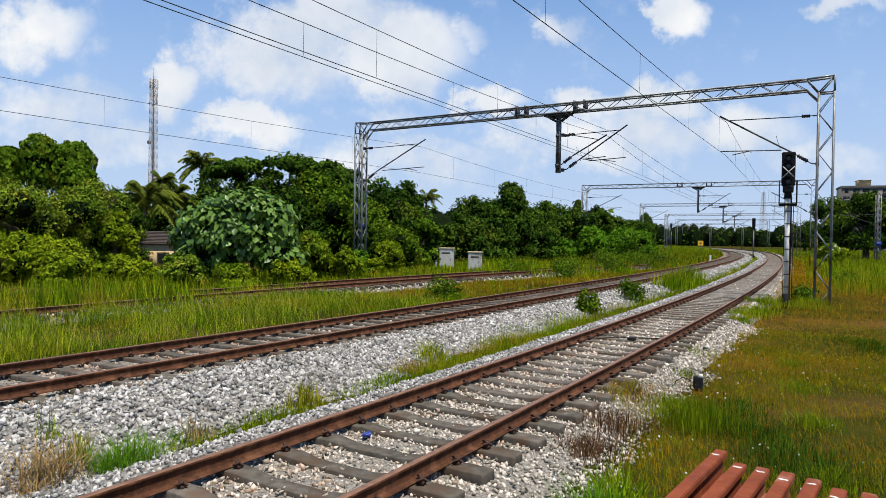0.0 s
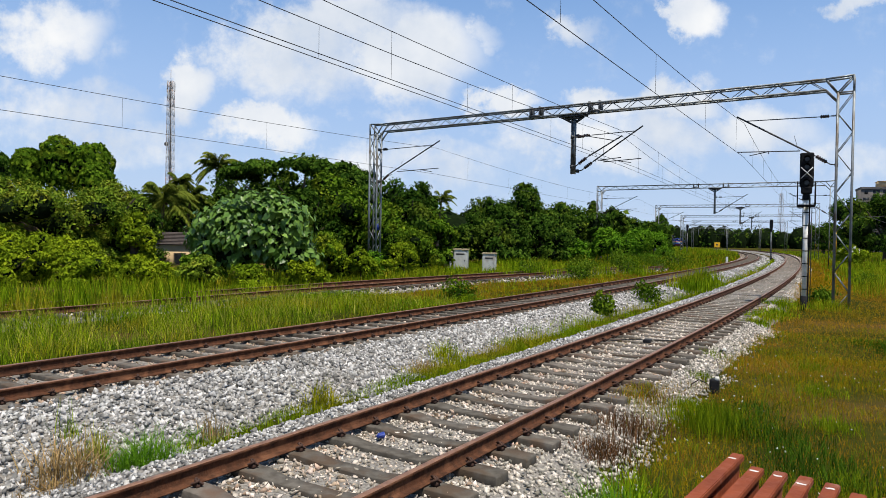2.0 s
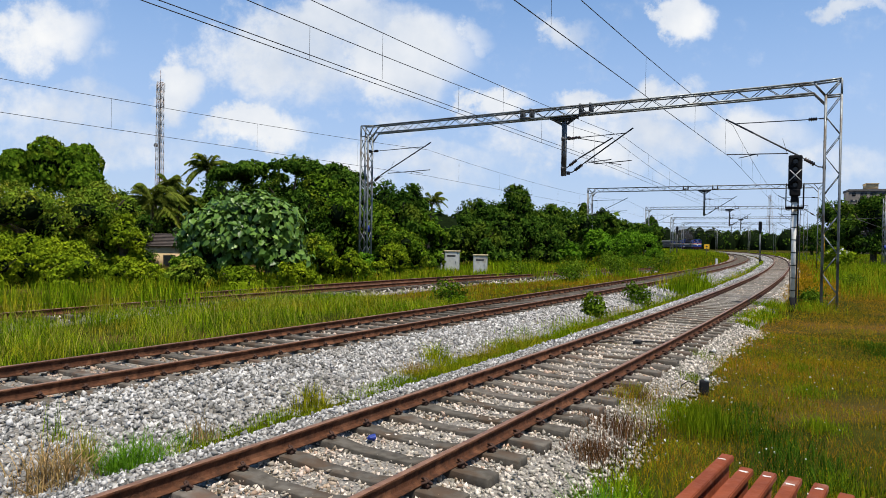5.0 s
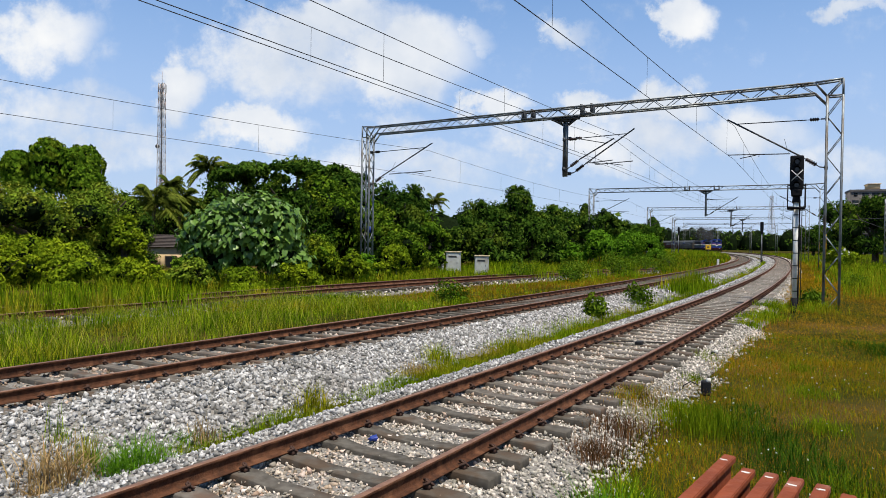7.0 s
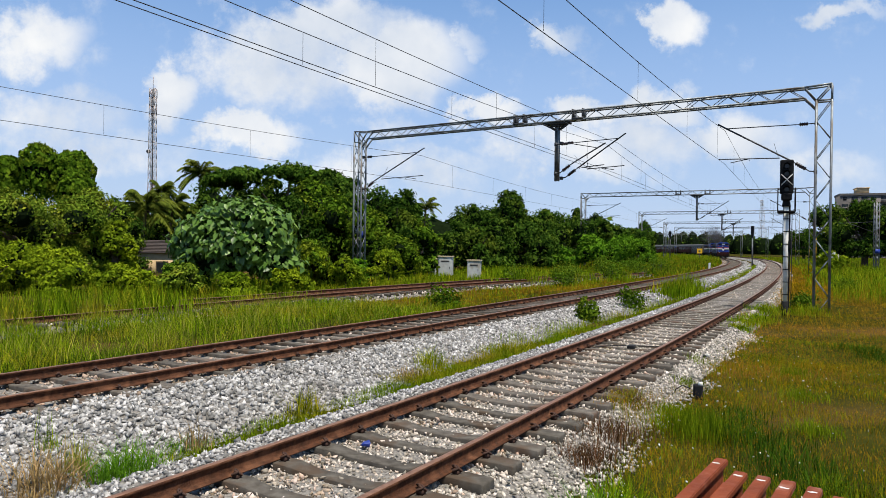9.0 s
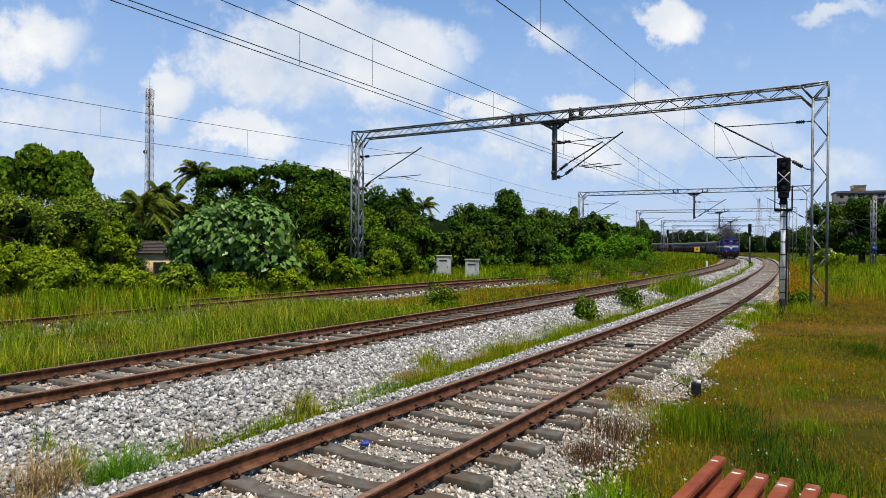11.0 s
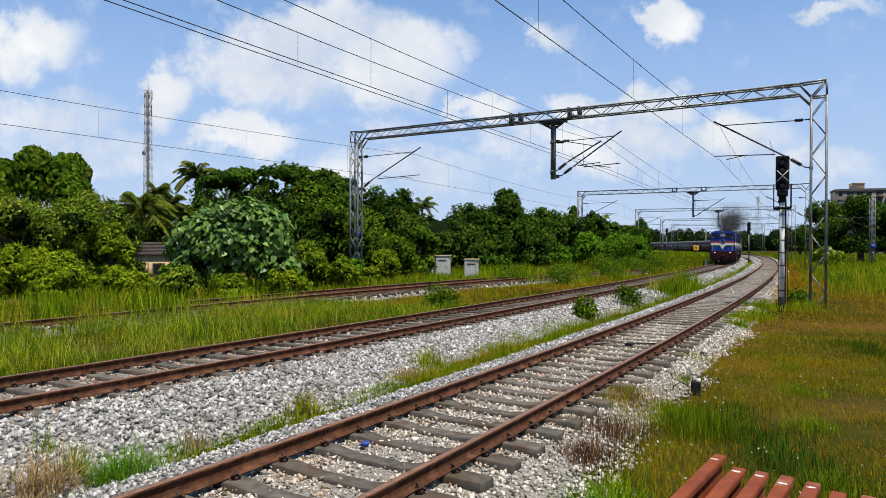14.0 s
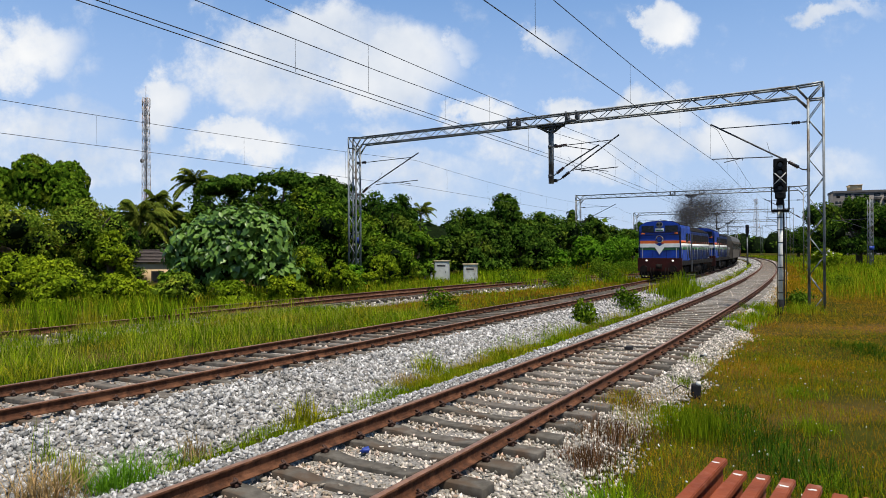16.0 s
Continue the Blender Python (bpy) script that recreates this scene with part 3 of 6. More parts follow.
# ---- overhead line ----
def lattice(a, b, side, other, w, t=0.045, lace=0.028, pitch=0.55):
    """Box lattice between a and b: four angle chords, w x other wide, laced on all faces. side, other: unit vectors."""
    a, b, s, o = (np.array(v, float) for v in (a, b, side, other))
    n = np.linalg.norm(b - a)
    k = max(2, int(n / pitch))
    segs = []
    cs = [a * 0 + s * i * w[0] / 2 + o * j * w[1] / 2 for i, j in ((-1, -1), (1, -1), (1, 1), (-1, 1))]
    for c in cs:
        segs.append((a + c, b + c, t * 1.6, t * 1.6))
    for f in range(4):
        c0, c1 = cs[f], cs[(f + 1) % 4]
        for i in range(k):
            p, q = a + (b - a) * (i / k), a + (b - a) * ((i + 1) / k)
            segs.append((p + c0, q + c1, lace, lace) if (i + f + f // 2) % 2 else (p + c1, q + c0, lace, lace))
    return segs


def insulator(p, q, sheds=6, r=0.085):
    """A ribbed porcelain insulator between two points."""
    p, q = np.array(p, float), np.array(q, float)
    t = np.linspace(0, 1, sheds * 2 + 1)
    rad = np.where(np.arange(len(t)) % 2, r, r * 0.5)
    return tube(p + (q - p) * t[:, None], rad, 8)


def cantilever(portal, d0, d1, z_low, n=0.0, stay_z=7.45, tip=7.72):
    """A bracket from a mast at d0 out to the wire at d1: stay, bracket tube, register tube, steady arm and two insulators."""
    k = 1 if d1 > d0 else -1
    P = lambda d, z: (d, n, z)
    part_ob = piece("cantilever", tube([P(d0 + k * .85, z_low + .55), P(d1 + k * .35, tip)], 0.036), STEEL_DARK, portal)
    piece("stay_tube", tube([P(d0 + k * .75, stay_z), P(d1, tip - .22)], 0.022, 6), STEEL_DARK, part_ob)
    piece("register_tube", tube([P(d0 + k * 1.35, 6.08), P(d1 + k * .3, 6.16)], 0.024, 6), STEEL_DARK, part_ob)
    piece("steady_arm", tube([P(d1 - k * .95, 6.02), P(d1 - k * .95, 6.12), P(d1 - k * .2, 5.98)], 0.02, 6), STEEL_DARK, part_ob)
    piece("insulator", insulator(P(d0 + k * .36, z_low + .21), P(d0 + k * .74, z_low + .475), 5, .095), INSUL, part_ob, "brown ribbed porcelain insulator", True)
    piece("insulator", insulator(P(d0 + k * .3, stay_z), P(d0 + k * .62, stay_z), 4, .085), INSUL, part_ob, "brown ribbed porcelain insulator", True)
    piece("insulator_rod", tube([P(d0 + k * .2, z_low + .1), P(d0 + k * .86, z_low + .556)], .024, 6), STEEL_DARK, part_ob)
    piece("insulator_rod", tube([P(d0 + k * .2, stay_z), P(d0 + k * .76, stay_z)], .016, 6), STEEL_DARK, part_ob)
    for cz, dz in ((z_low + .08, .04), (stay_z, 0)):
        piece("clamp", joined(boxes([(d0 - .06, d0 + .06, n - .09, n + .09, cz - .08, cz + .08)]), tube([P(d0, cz), P(d0 + k * .22, cz + dz)], .03, 6)), STEEL_DARK, part_ob)
    piece("hanger", tube([P(d0 + k * 1.4, 6.12), P((d0 * .55 + d1 * .45), z_low + .55 + .45 * (tip - z_low - .55))], .008, 4), STEEL_DARK, part_ob)


def portal(a, b, foot=-0.6, near=False):
    a, b = np.array(a, float), np.array(b, float)
    span = float(np.linalg.norm(b - a))
    ang = math.degrees(math.atan2(*(b - a)[::-1]))
    ob = empty("catenary_portal", pose(a[0], a[1], 0, 0, 0, ang), "grey lattice steel portal spanning the railway tracks", "portal", "catenary portals")
    X, Y, Z = (1, 0, 0), (0, 1, 0), (0, 0, 1)
    top, deep, w = 9.0, 0.5, 0.42
    for d, label in ((0.28, ""), (span - 0.28, "")):
        leg = piece("leg", bars(lattice((d, 0, foot), (d, 0, 8.35), X, Y, (0.56, w), 0.05, 0.03, 0.78)), STEEL, ob, label)
        piece("foot_plate", boxes([(d - .4, d + .4, -.35, .35, foot - .15, foot + .06)]), STEEL, leg)
        k = 1 if d < 1 else -1
        e = 0.0 if d < 1 else span
        segs = []
        for y in (-w / 2, w / 2):
            segs += [((e, y, 8.35), (e, y, top), .07, .07), ((e, y, top), (e + k * 1.0, y, top - .06), .07, .07),
                     ((e + k * .56, y, 8.0), (e + k * 1.0, y, top - deep), .07, .07), ((e, y, 8.35), (e + k * .56, y, 8.35), .06, .06),
                     ((e, y, top), (e + k * .56, y, 8.35), .05, .05), ((e + k * .56, y, 8.35), (e + k * 1.0, y, top - .06), .06, .06)]
        for nm, pick in (("knee_post", (0,)), ("knee_chord", (1,)), ("knee_brace", (2,)), ("knee_tie", (3,)), ("knee_diagonal", (4,)), ("knee_strut", (5,))):
            for row in (0, 6):
                piece(nm, bars([segs[row + q] for q in pick]), STEEL, leg)
    piece("boom", bars(lattice((1.0, 0, top - deep / 2 - .03), (span - 1.0, 0, top - deep / 2 - .03), Y, Z, (w, deep - .06), 0.045, 0.028, 0.60)), STEEL, ob)
    for d in (10.9, 14.1):
        piece("splice_plate", boxes([(d - .3, d - .22, -w / 2 - .03, w / 2 + .03, top - deep - .02, top + .03), (d + .22, d + .3, -w / 2 - .03, w / 2 + .03, top - deep - .02, top + .03),
                                     (d - .3, d + .3, w / 2 + .02, w / 2 + .04, top - deep, top - deep + .1), (d - .3, d + .3, -w / 2 - .04, -w / 2 - .02, top - .1, top)]), STEEL_DARK, ob)
    drop = piece("drop_post", joined(boxes([(11.93, 12.13, -.03, .03, 5.5, 8.3), (11.93, 11.95, -.11, .11, 5.5, 8.3), (12.11, 12.13, -.11, .11, 5.5, 8.3)])), STEEL, ob)
    piece("crosshead", joined(boxes([(11.35, 12.75, -.2, .2, 8.36, 8.47), (11.7, 12.36, -.12, .12, 8.26, 8.36)]),
                              bars([((11.5, 0, 8.36), (11.9, 0, 8.1), .06, .12), ((12.6, 0, 8.36), (12.15, 0, 8.1), .06, .12)])), STEEL_DARK, drop)
    cantilever(ob, 0.56, 4.05, 5.35)
    cantilever(ob, 11.93, 9.0, 5.6, -.35)
    if near:
        cantilever(ob, 11.93, 9.75, 5.75, .4, 7.3, 7.2)
    cantilever(ob, span - .56, span - 4.6, 5.45)
    # number plate band on the inner leg and a small blue plate on the far one
    piece("notice_plate", boxes([(0.50, 0.60, -.26, -.22, 1.7, 2.7)]), YELLOW, ob, "faded yellow notice plate")
    piece("number_plate", boxes([(span - .40, span - .12, -.26, -.22, 2.6, 3.0)]), BLUE_PLATE, ob, "small blue enamel plate")
    return ob


BLUE_PLATE = material("blue_enamel", (0.02, 0.05, 0.28), (0.015, 0.035, 0.2), 4, 0.5)
PORTALS = [((15.95, 27.65), (-5.29, 40.95)), ((40.06, 72.23), (17.35, 84.3)), ((59.61, 112.25), (36.4, 124.68)),
           ((78.77, 152.56), (55.78, 169.44)), ((95.5, 197.0), (71.5, 207.0)), ((108.5, 243.0), (83.5, 250.0)), ((115.5, 290.0), (89.5, 293.0))]
for i, (a, b) in enumerate(PORTALS):
    portal(a, b, near=i == 0)


def on_boom(i, d):
    a, b = (np.array(p) for p in PORTALS[i])
    return a + (b - a) / np.linalg.norm(b - a) * d


def wire_run(supports, label, stay_drop=0.6, contact=5.95, high=7.5, r=0.009, gap=6.3, start=3.0):
    """A contact wire, its messenger and the droppers between them, over plan points; ONE thing."""
    ob = empty("overhead_wire", Matrix(), label, "overhead wire", "overhead wires")
    mess, cont = [], []
    for i in range(len(supports) - 1):
        p, q = np.array(supports[i]), np.array(supports[i + 1])
        n = np.linalg.norm(q - p)
        for t in np.linspace(0, 1, 25)[(1 if i else 0):]:
            xy = p + (q - p) * t
            mess.append((*xy, high - stay_drop * 4 * t * (1 - t)))
            cont.append((*xy, contact - 0.03 * 4 * t * (1 - t)))
        for k in np.arange(start, n - 1.5, gap):
            if i > 2:
                break
            t = k / n
            xy = p + (q - p) * t
            piece("dropper", tube([(*xy, contact), (*xy, high - stay_drop * 4 * t * (1 - t))], r * 0.45, 4), WIRE, ob)
    piece("messenger_wire", tube(mess, r, 5), WIRE, ob)
    piece("contact_wire", tube(cont, r, 5), WIRE, ob)


RUN_ONE = [(-13.35, -13.37)] + [on_boom(i, d) for i, d in ((0, 4.1), (1, 4.0), (2, 4.1), (3, 4.0), (4, 4.0), (5, 4.0), (6, 4.0))]
RUN_TWO = [(-16.75, -11.2)] + [on_boom(i, d) for i, d in ((0, 8.9), (1, 9.0), (2, 9.0), (3, 9.0), (4, 9.0), (5, 9.0), (6, 9.0))]
RUN_TWO_B = [(-17.0, -11.03), on_boom(0, 9.5), on_boom(1, 9.9)]
RUN_THREE = [(-28.0, -1.0), on_boom(0, 20.3), on_boom(1, 20.6), on_boom(2, 21.0), on_boom(3, 22.0), on_boom(4, 21.0)]
wire_run(RUN_ONE, "dark catenary wires over the track beside the signal", 0.6, 5.95, 7.42, start=4.2)
wire_run(RUN_TWO, "dark catenary wires over the main line", 0.45, 5.72, 7.2, start=5.2)
wire_run(RUN_TWO_B, "second pair of wires beside the main line catenary", 0.75, 5.8, 7.2, start=3.3)
wire_run(RUN_THREE, "dark catenary wires over the siding", 0.5, 5.82, 7.3, start=3.9)


# ---- signals ----
SIGNAL_BLACK = material("matt_black_signal", (0.010, 0.010, 0.011), (0.018, 0.018, 0.019), 6, 0.8, spec=0.06)
LENS = material("dark_lens", (0.02, 0.025, 0.025), (0.015, 0.015, 0.02), 4, 0.15)


def colour_light_signal(x, y, ground, height, turn, white=True, cross=True):
    ob = empty("colour_light_signal", pose(x, y, ground, 0, 0, turn), "black colour-light signal head, crossed out, on a white post" if cross else "distant black colour-light signal on a grey post", "signal", "signals")
    h = height - 1.75
    post = part("post", cyl_bm(.085, h - .35, pose(0, 0, .35 + (h - .35) / 2), 20), WHITE if white else STEEL, ob, "weathered white tubular post" if white else "", True)
    part("base", cyl_bm(.105, .90, pose(0, 0, .09), 20), SIGNAL_BLACK, ob, "black-painted post base", True)
    for k in range(7 if cross else 2):
        part("clamp", cyl_bm(.096, .035, pose(0, 0, .8 + k * (h - 1.1) / 6.5), 20), SIGNAL_BLACK, post)
    piece("cable_duct", joined(tube([(.12, .02, .3), (.125, .02, h * .5), (.12, .02, h)], .028, 6), tube([(-.11, .03, .2), (-.115, .03, h * .6), (-.10, .03, h)], .012, 5)), SIGNAL_BLACK, ob)
    box = part("junction_box", box_bm(.09, .2, -.06, .06, h * .60, h * .60 + .36, .015), SIGNAL_BLACK, ob, "black junction box")
    head = part("signal_head", box_bm(-.24, .24, -.02, .10, h + .42, h + 1.75, .06, 3), SIGNAL_BLACK, ob, "black backboard with rounded corners")
    part("neck", cyl_bm(.16, .32, pose(0, .02, h + .10), 14, .11), SIGNAL_BLACK, ob)
    part("lower_lamp", box_bm(-.19, .19, -.2, .05, h + .16, h + .44, .05), SIGNAL_BLACK, ob)
    for k in range(4):
        z = h + .60 + k * .30
        part("lens", cyl_bm(.085, .03, pose(0, -.03, z, 90), 16), LENS, head, "unlit dark lens")
        hood = bmesh.new()
        for i in range(9):
            a = radians(180 * i / 8)
            for yy in (-.02, -.24):
                hood.verts.new((.12 * math.cos(a), yy, z + .12 * math.sin(a) * (1 if yy < -.1 else 1.05)))
        hood.verts.ensure_lookup_table()
        for i in range(8):
            hood.faces.new([hood.verts[j] for j in (2 * i, 2 * i + 1, 2 * i + 3, 2 * i + 2)])
        bmesh.ops.solidify(hood, geom=hood.faces[:], thickness=0.012)
        part("hood", hood, SIGNAL_BLACK, head)
    if cross:
        piece("cross_board", bars([((-.20, -.27, h + .74), (.20, -.27, h + 1.16), .012, .035), ((.20, -.285, h + .74), (-.20, -.285, h + 1.16), .012, .035)]), CROSS_GREY, ob, "two crossed pale bars")
        cage = []
        z0, z1 = h - .28, h + .62
        for cx, cy in ((-.30, -.32), (.30, -.32), (.30, .42), (-.30, .42)):
            cage.append(((cx, cy, z0), (cx, cy, z1), .035, .035))
        for z in (z0, z1):
            cage += [((-.30, -.32, z), (-.30, .42, z), .03, .03), ((.30, -.32, z), (.30, .42, z), .03, .03), ((-.30, .42, z), (.30, .42, z), .03, .03)]
        cage += [((-.30, -.32, z0), (.30, -.32, z0), .035, .06)]
        piece("platform_cage", bars(cage), SIGNAL_BLACK, ob, "black steel maintenance cage")
        piece("platform_deck", boxes([(-.30, .30, -.32, .42, z0 - .05, z0 - .01)]), SIGNAL_BLACK, ob)
        rungs = [((.21, .3, z), (.21, .5, z), .02, .02) for z in np.arange(.4, z0, .3)]
        piece("ladder", bars(rungs + [((.21, .3, .1), (.21, .3, z0), .025, .025), ((.21, .5, .1), (.21, .5, z0), .025, .025)]), STEEL_DARK, ob)
    return ob


CROSS_GREY = material("pale_grey_bar", (0.45, 0.46, 0.44), (0.36, 0.36, 0.35), 5, 0.6)
colour_light_signal(13.29, 26.0, -0.36, 6.02, -26)
colour_light_signal(46.6, 101.0, -0.4, 6.2, -26, False, False)
colour_light_signal(51.5, 152.0, -0.4, 6.6, -20, False, False)


# ---- line-side things ----
def marker_box(x, y, z, s=1.0):
    ob = empty("track_marker_box", pose(x, y, z, 0, 0, -20), "small black track box in the stones, a bright glint painted white on top", "marker box", "marker boxes")
    part("housing", box_bm(-.13 * s, .13 * s, -.12 * s, .12 * s, -.05, .34 * s, .03), BLACK, ob)
    # white paint stands for the bright glint on the box's top
    part("lid", cyl_bm(.08 * s, .06, pose(.04, -.02, .36 * s), 12, .05 * s), WHITE, ob, "white top, the glint on the lid put into paint", True)
    piece("cable", tube([(-.12, 0, .12), (-.25, -.03, .18), (-.36, -.02, .10), (-.42, 0, -.05)], .010, 6), BLACK, ob)


marker_box(4.45, 11.6, -.40, .62)
marker_box(6.0, 15.2, -.44, .55)


def relay_cabinet(x, y, w, h, turn):
    ob = empty("relay_cabinet", pose(x, y, -.45, 0, 0, turn), "pale grey steel relay cabinet standing in grass", "cabinet", "relay cabinets")
    body = part("body", box_bm(-w / 2, w / 2, -.45, .45, .1, h, .02), CABINET, ob)
    part("plinth", box_bm(-w / 2 - .03, w / 2 + .03, -.48, .48, -.1, .1, .01), CABINET, ob)
    part("roof_cap", box_bm(-w / 2 - .06, w / 2 + .06, -.52, .52, h, h + .09, .02), CAP, ob, "weathered tan top")
    door = part("door", box_bm(-w / 2 + .06, w / 2 - .06, -.475, -.455, .22, h - .1, .008), CABINET, ob)
    part("handle", box_bm(w / 2 - .2, w / 2 - .16, -.50, -.476, h * .5, h * .5 + .14), STEEL_DARK, door)
    part("vent", box_bm(-w / 2 + .2, w / 2 - .2, -.482, -.476, h - .38, h - .26), STEEL_DARK, door)


CABINET = material("pale_grey_enamel", (0.52, 0.53, 0.50), (0.42, 0.43, 0.41), 3, 0.55, 0, 0.05, c=(0.36, 0.33, 0.28), c_scale=1.5)
CAP = material("tan_cap", (0.48, 0.40, 0.24), (0.38, 0.30, 0.18), 4, 0.7)
relay_cabinet(0.30, 52.0, 1.05, 1.75, -8)
relay_cabinet(2.45, 51.0, 1.0, 1.5, -8)
relay_cabinet(-0.95, 54.0, 0.9, 1.5, -8)


def spare_rail_bm(length):
    head = [(.035, 0), (-.035, 0), (-.036, -.036), (-.01, -.052), (-.009, -.145), (-.068, -.158), (-.068, -.172), (.068, -.172), (.068, -.158), (.009, -.145), (.01, -.052), (.036, -.036)]
    bm = bmesh.new()
    n = len(head)
    va, vb = [bm.verts.new((x, 0, z)) for x, z in head], [bm.verts.new((x, -length, z)) for x, z in head]
    bm.faces.new(va[::-1])
    bm.faces.new(vb)
    for k in range(n):
        bm.faces.new((va[k], va[(k + 1) % n], vb[(k + 1) % n], vb[k]))
    bmesh.ops.recalc_face_normals(bm, faces=bm.faces[:])
    bmesh.ops.bevel(bm, geom=[e for e in bm.edges if all(v.co.z > -.04 for v in e.verts)], offset=.005, segments=2, affect="EDGES")
    return bm


def spare_rail(x, y, z, daub=True):
    ob = empty("spare_rail", pose(x, y, z, 0, 0, RAIL_TURN), "spare rail in red-oxide paint stacked beside the track", "rail", "spare rails")
    body = part("rail_bar", spare_rail_bm(5.2), REDOX, ob)
    if daub:
        k = random.uniform(.06, .22)
        bm = bmesh.new()
        bmesh.ops.create_circle(bm, cap_ends=True, segments=11, radius=.022, matrix=Matrix.Translation((random.uniform(-.008, .008), -k, .0015)) @ Matrix.Diagonal((1.1, .55, 1, 1)))
        for v in bm.verts:
            v.co += Vector((random.uniform(-.006, .006), random.uniform(-.006, .006), 0))
        part("paint_daub", bm, WHITE, body, "smear of white paint")


RAIL_TURN, RAIL_Z = -36.0, 0.86
for x, y in ((1.73, 4.11), (1.74, 3.87), (1.84, 3.80), (1.945, 3.73), (2.035, 3.63), (2.09, 3.49), (2.21, 3.43)):
    spare_rail(x, y, RAIL_Z)
for k in range(6):
    spare_rail(1.70 + k * .112, 3.72 - k * .095, RAIL_Z - .1745, False)
for k in (1.0, 3.6):
    ob = empty("sleeper_stack", pose(1.95 - k * .588, 3.55 - k * .81, -.45, 0, 0, RAIL_TURN), "stack of old concrete sleepers under the spare rails", "sleepers", "sleeper stacks")
    for j in range(4):
        part("block", box_bm(-.75, .75, -.16, .16, j * .241, j * .241 + .238, .02), SLEEPER, ob)


scrap = empty("plastic_scrap", pose(-.86, 7.87, -.215, 0, 0, 30), "crumpled scrap of bright blue plastic on the stones", "litter")
bm = box_bm(-.05, .05, -.03, .03, 0, .05, .014)
for v in bm.verts:
    v.co += Vector((noise.noise(v.co * 40), noise.noise(v.co * 40 + Vector((3, 1, 2))), noise.noise(v.co * 40 + Vector((5, 8, 1))))) * .02
part("film", bm, BLUE_PLATE, scrap)
bond = empty("rail_bond", along(LINE_ONE, 35.2) @ pose(0, 0, 0), "dark cable and box bonded between the rails", "rail bond")
part("box", box_bm(-.05, .12, -.09, .09, -.24, -.13, .02), BLACK, bond)
piece("cable", tube([(-.8, -.5, -.2), (-.4, -.2, -.15), (.1, 0, -.14), (.5, .5, -.18), (.82, .6, -.2)], .011, 6), BLACK, bond)


def yellow_board(x, y):
    ob = empty("speed_board", pose(x, y, -.4, 0, 0, -15), "yellow line-side board on a steel post", "sign")
    piece("post", boxes([(-.04, .04, -.04, .04, 0, 1.9)]), STEEL_DARK, ob)
    part("board", box_bm(-.55, .55, -.03, 0, 1.7, 2.75, .01), YELLOW, ob, "square yellow board")
    piece("marking", boxes([(-.2, .2, -.045, -.032, 2.1, 2.4)]), STEEL_DARK, ob)


yellow_board(55.9, 146.0)
stake = empty("marker_post", pose(34.4, 86.5, -.42), "short white concrete marker post in grass", "post")
part("shaft", box_bm(-.12, .12, -.10, .10, 0, .85, .02), WHITE, stake)


# ---- far structures ----
def lattice_tower(x, y, height, base, top, name, label):
    ob = empty(name, pose(x, y, -1), label, "tower", "lattice towers")
    segs = []
    n = 20
    zs = np.linspace(0, height, n)
    ws = base + (top - base) * (zs / height)
    cor = [(-1, -1), (1, -1), (1, 1), (-1, 1)]
    for i in range(n - 1):
        for k in range(4):
            a, b = cor[k], cor[(k + 1) % 4]
            p = lambda c, j: (c[0] * ws[j] / 2, c[1] * ws[j] / 2, zs[j])
            segs += [(p(a, i), p(a, i + 1), .11, .11), (p(a, i), p(b, i + 1), .05, .05), (p(b, i), p(a, i + 1), .05, .05), (p(a, i + 1), p(b, i + 1), .05, .05)]
    piece("mast", bars(segs), TOWER, ob)
    piece("cable_ladder", bars([((0, 0, 0), (0, 0, height), .35, .12)]), STEEL_DARK, ob)
    piece("spike", bars([((0, 0, height), (0, 0, height + 3), .08, .08)]), TOWER, ob)
    for k, (z, a) in enumerate(((height - 1.2, 40), (height - 1.6, 170), (height - 3.5, 260), (height - 5, 60))):
        r = ws[-1] / 2 + .35
        part("antenna", box_bm(-.16, .16, -.1, .1, -1.1, 1.1, .04), ANTENNA, ob, "pale panel antenna", m=pose(r * math.cos(radians(a)), r * math.sin(radians(a)), z, 0, 0, a))
    part("dish", cyl_bm(.5, .3, pose(-.8, -.5, height * .62, 90), 16), STEEL_DARK, ob, "drum dish")


TOWER = material("tower_steel", (0.42, 0.39, 0.36), (0.30, 0.27, 0.25), 1, 0.6, 0.2, c=(0.30, 0.20, 0.16), c_scale=0.12, c_cut=(0.5, 0.55))
ANTENNA = material("antenna_grey", (0.55, 0.56, 0.56), (0.45, 0.45, 0.46), 2, 0.5)
lattice_tower(-73.5, 170.0, 42.0, 1.7, 1.25, "telecom_tower", "tall lattice telecom tower behind the palms")
lattice_tower(266.0, 560.0, 45.0, 5.5, 1.8, "transmission_tower", "distant hazy lattice tower")


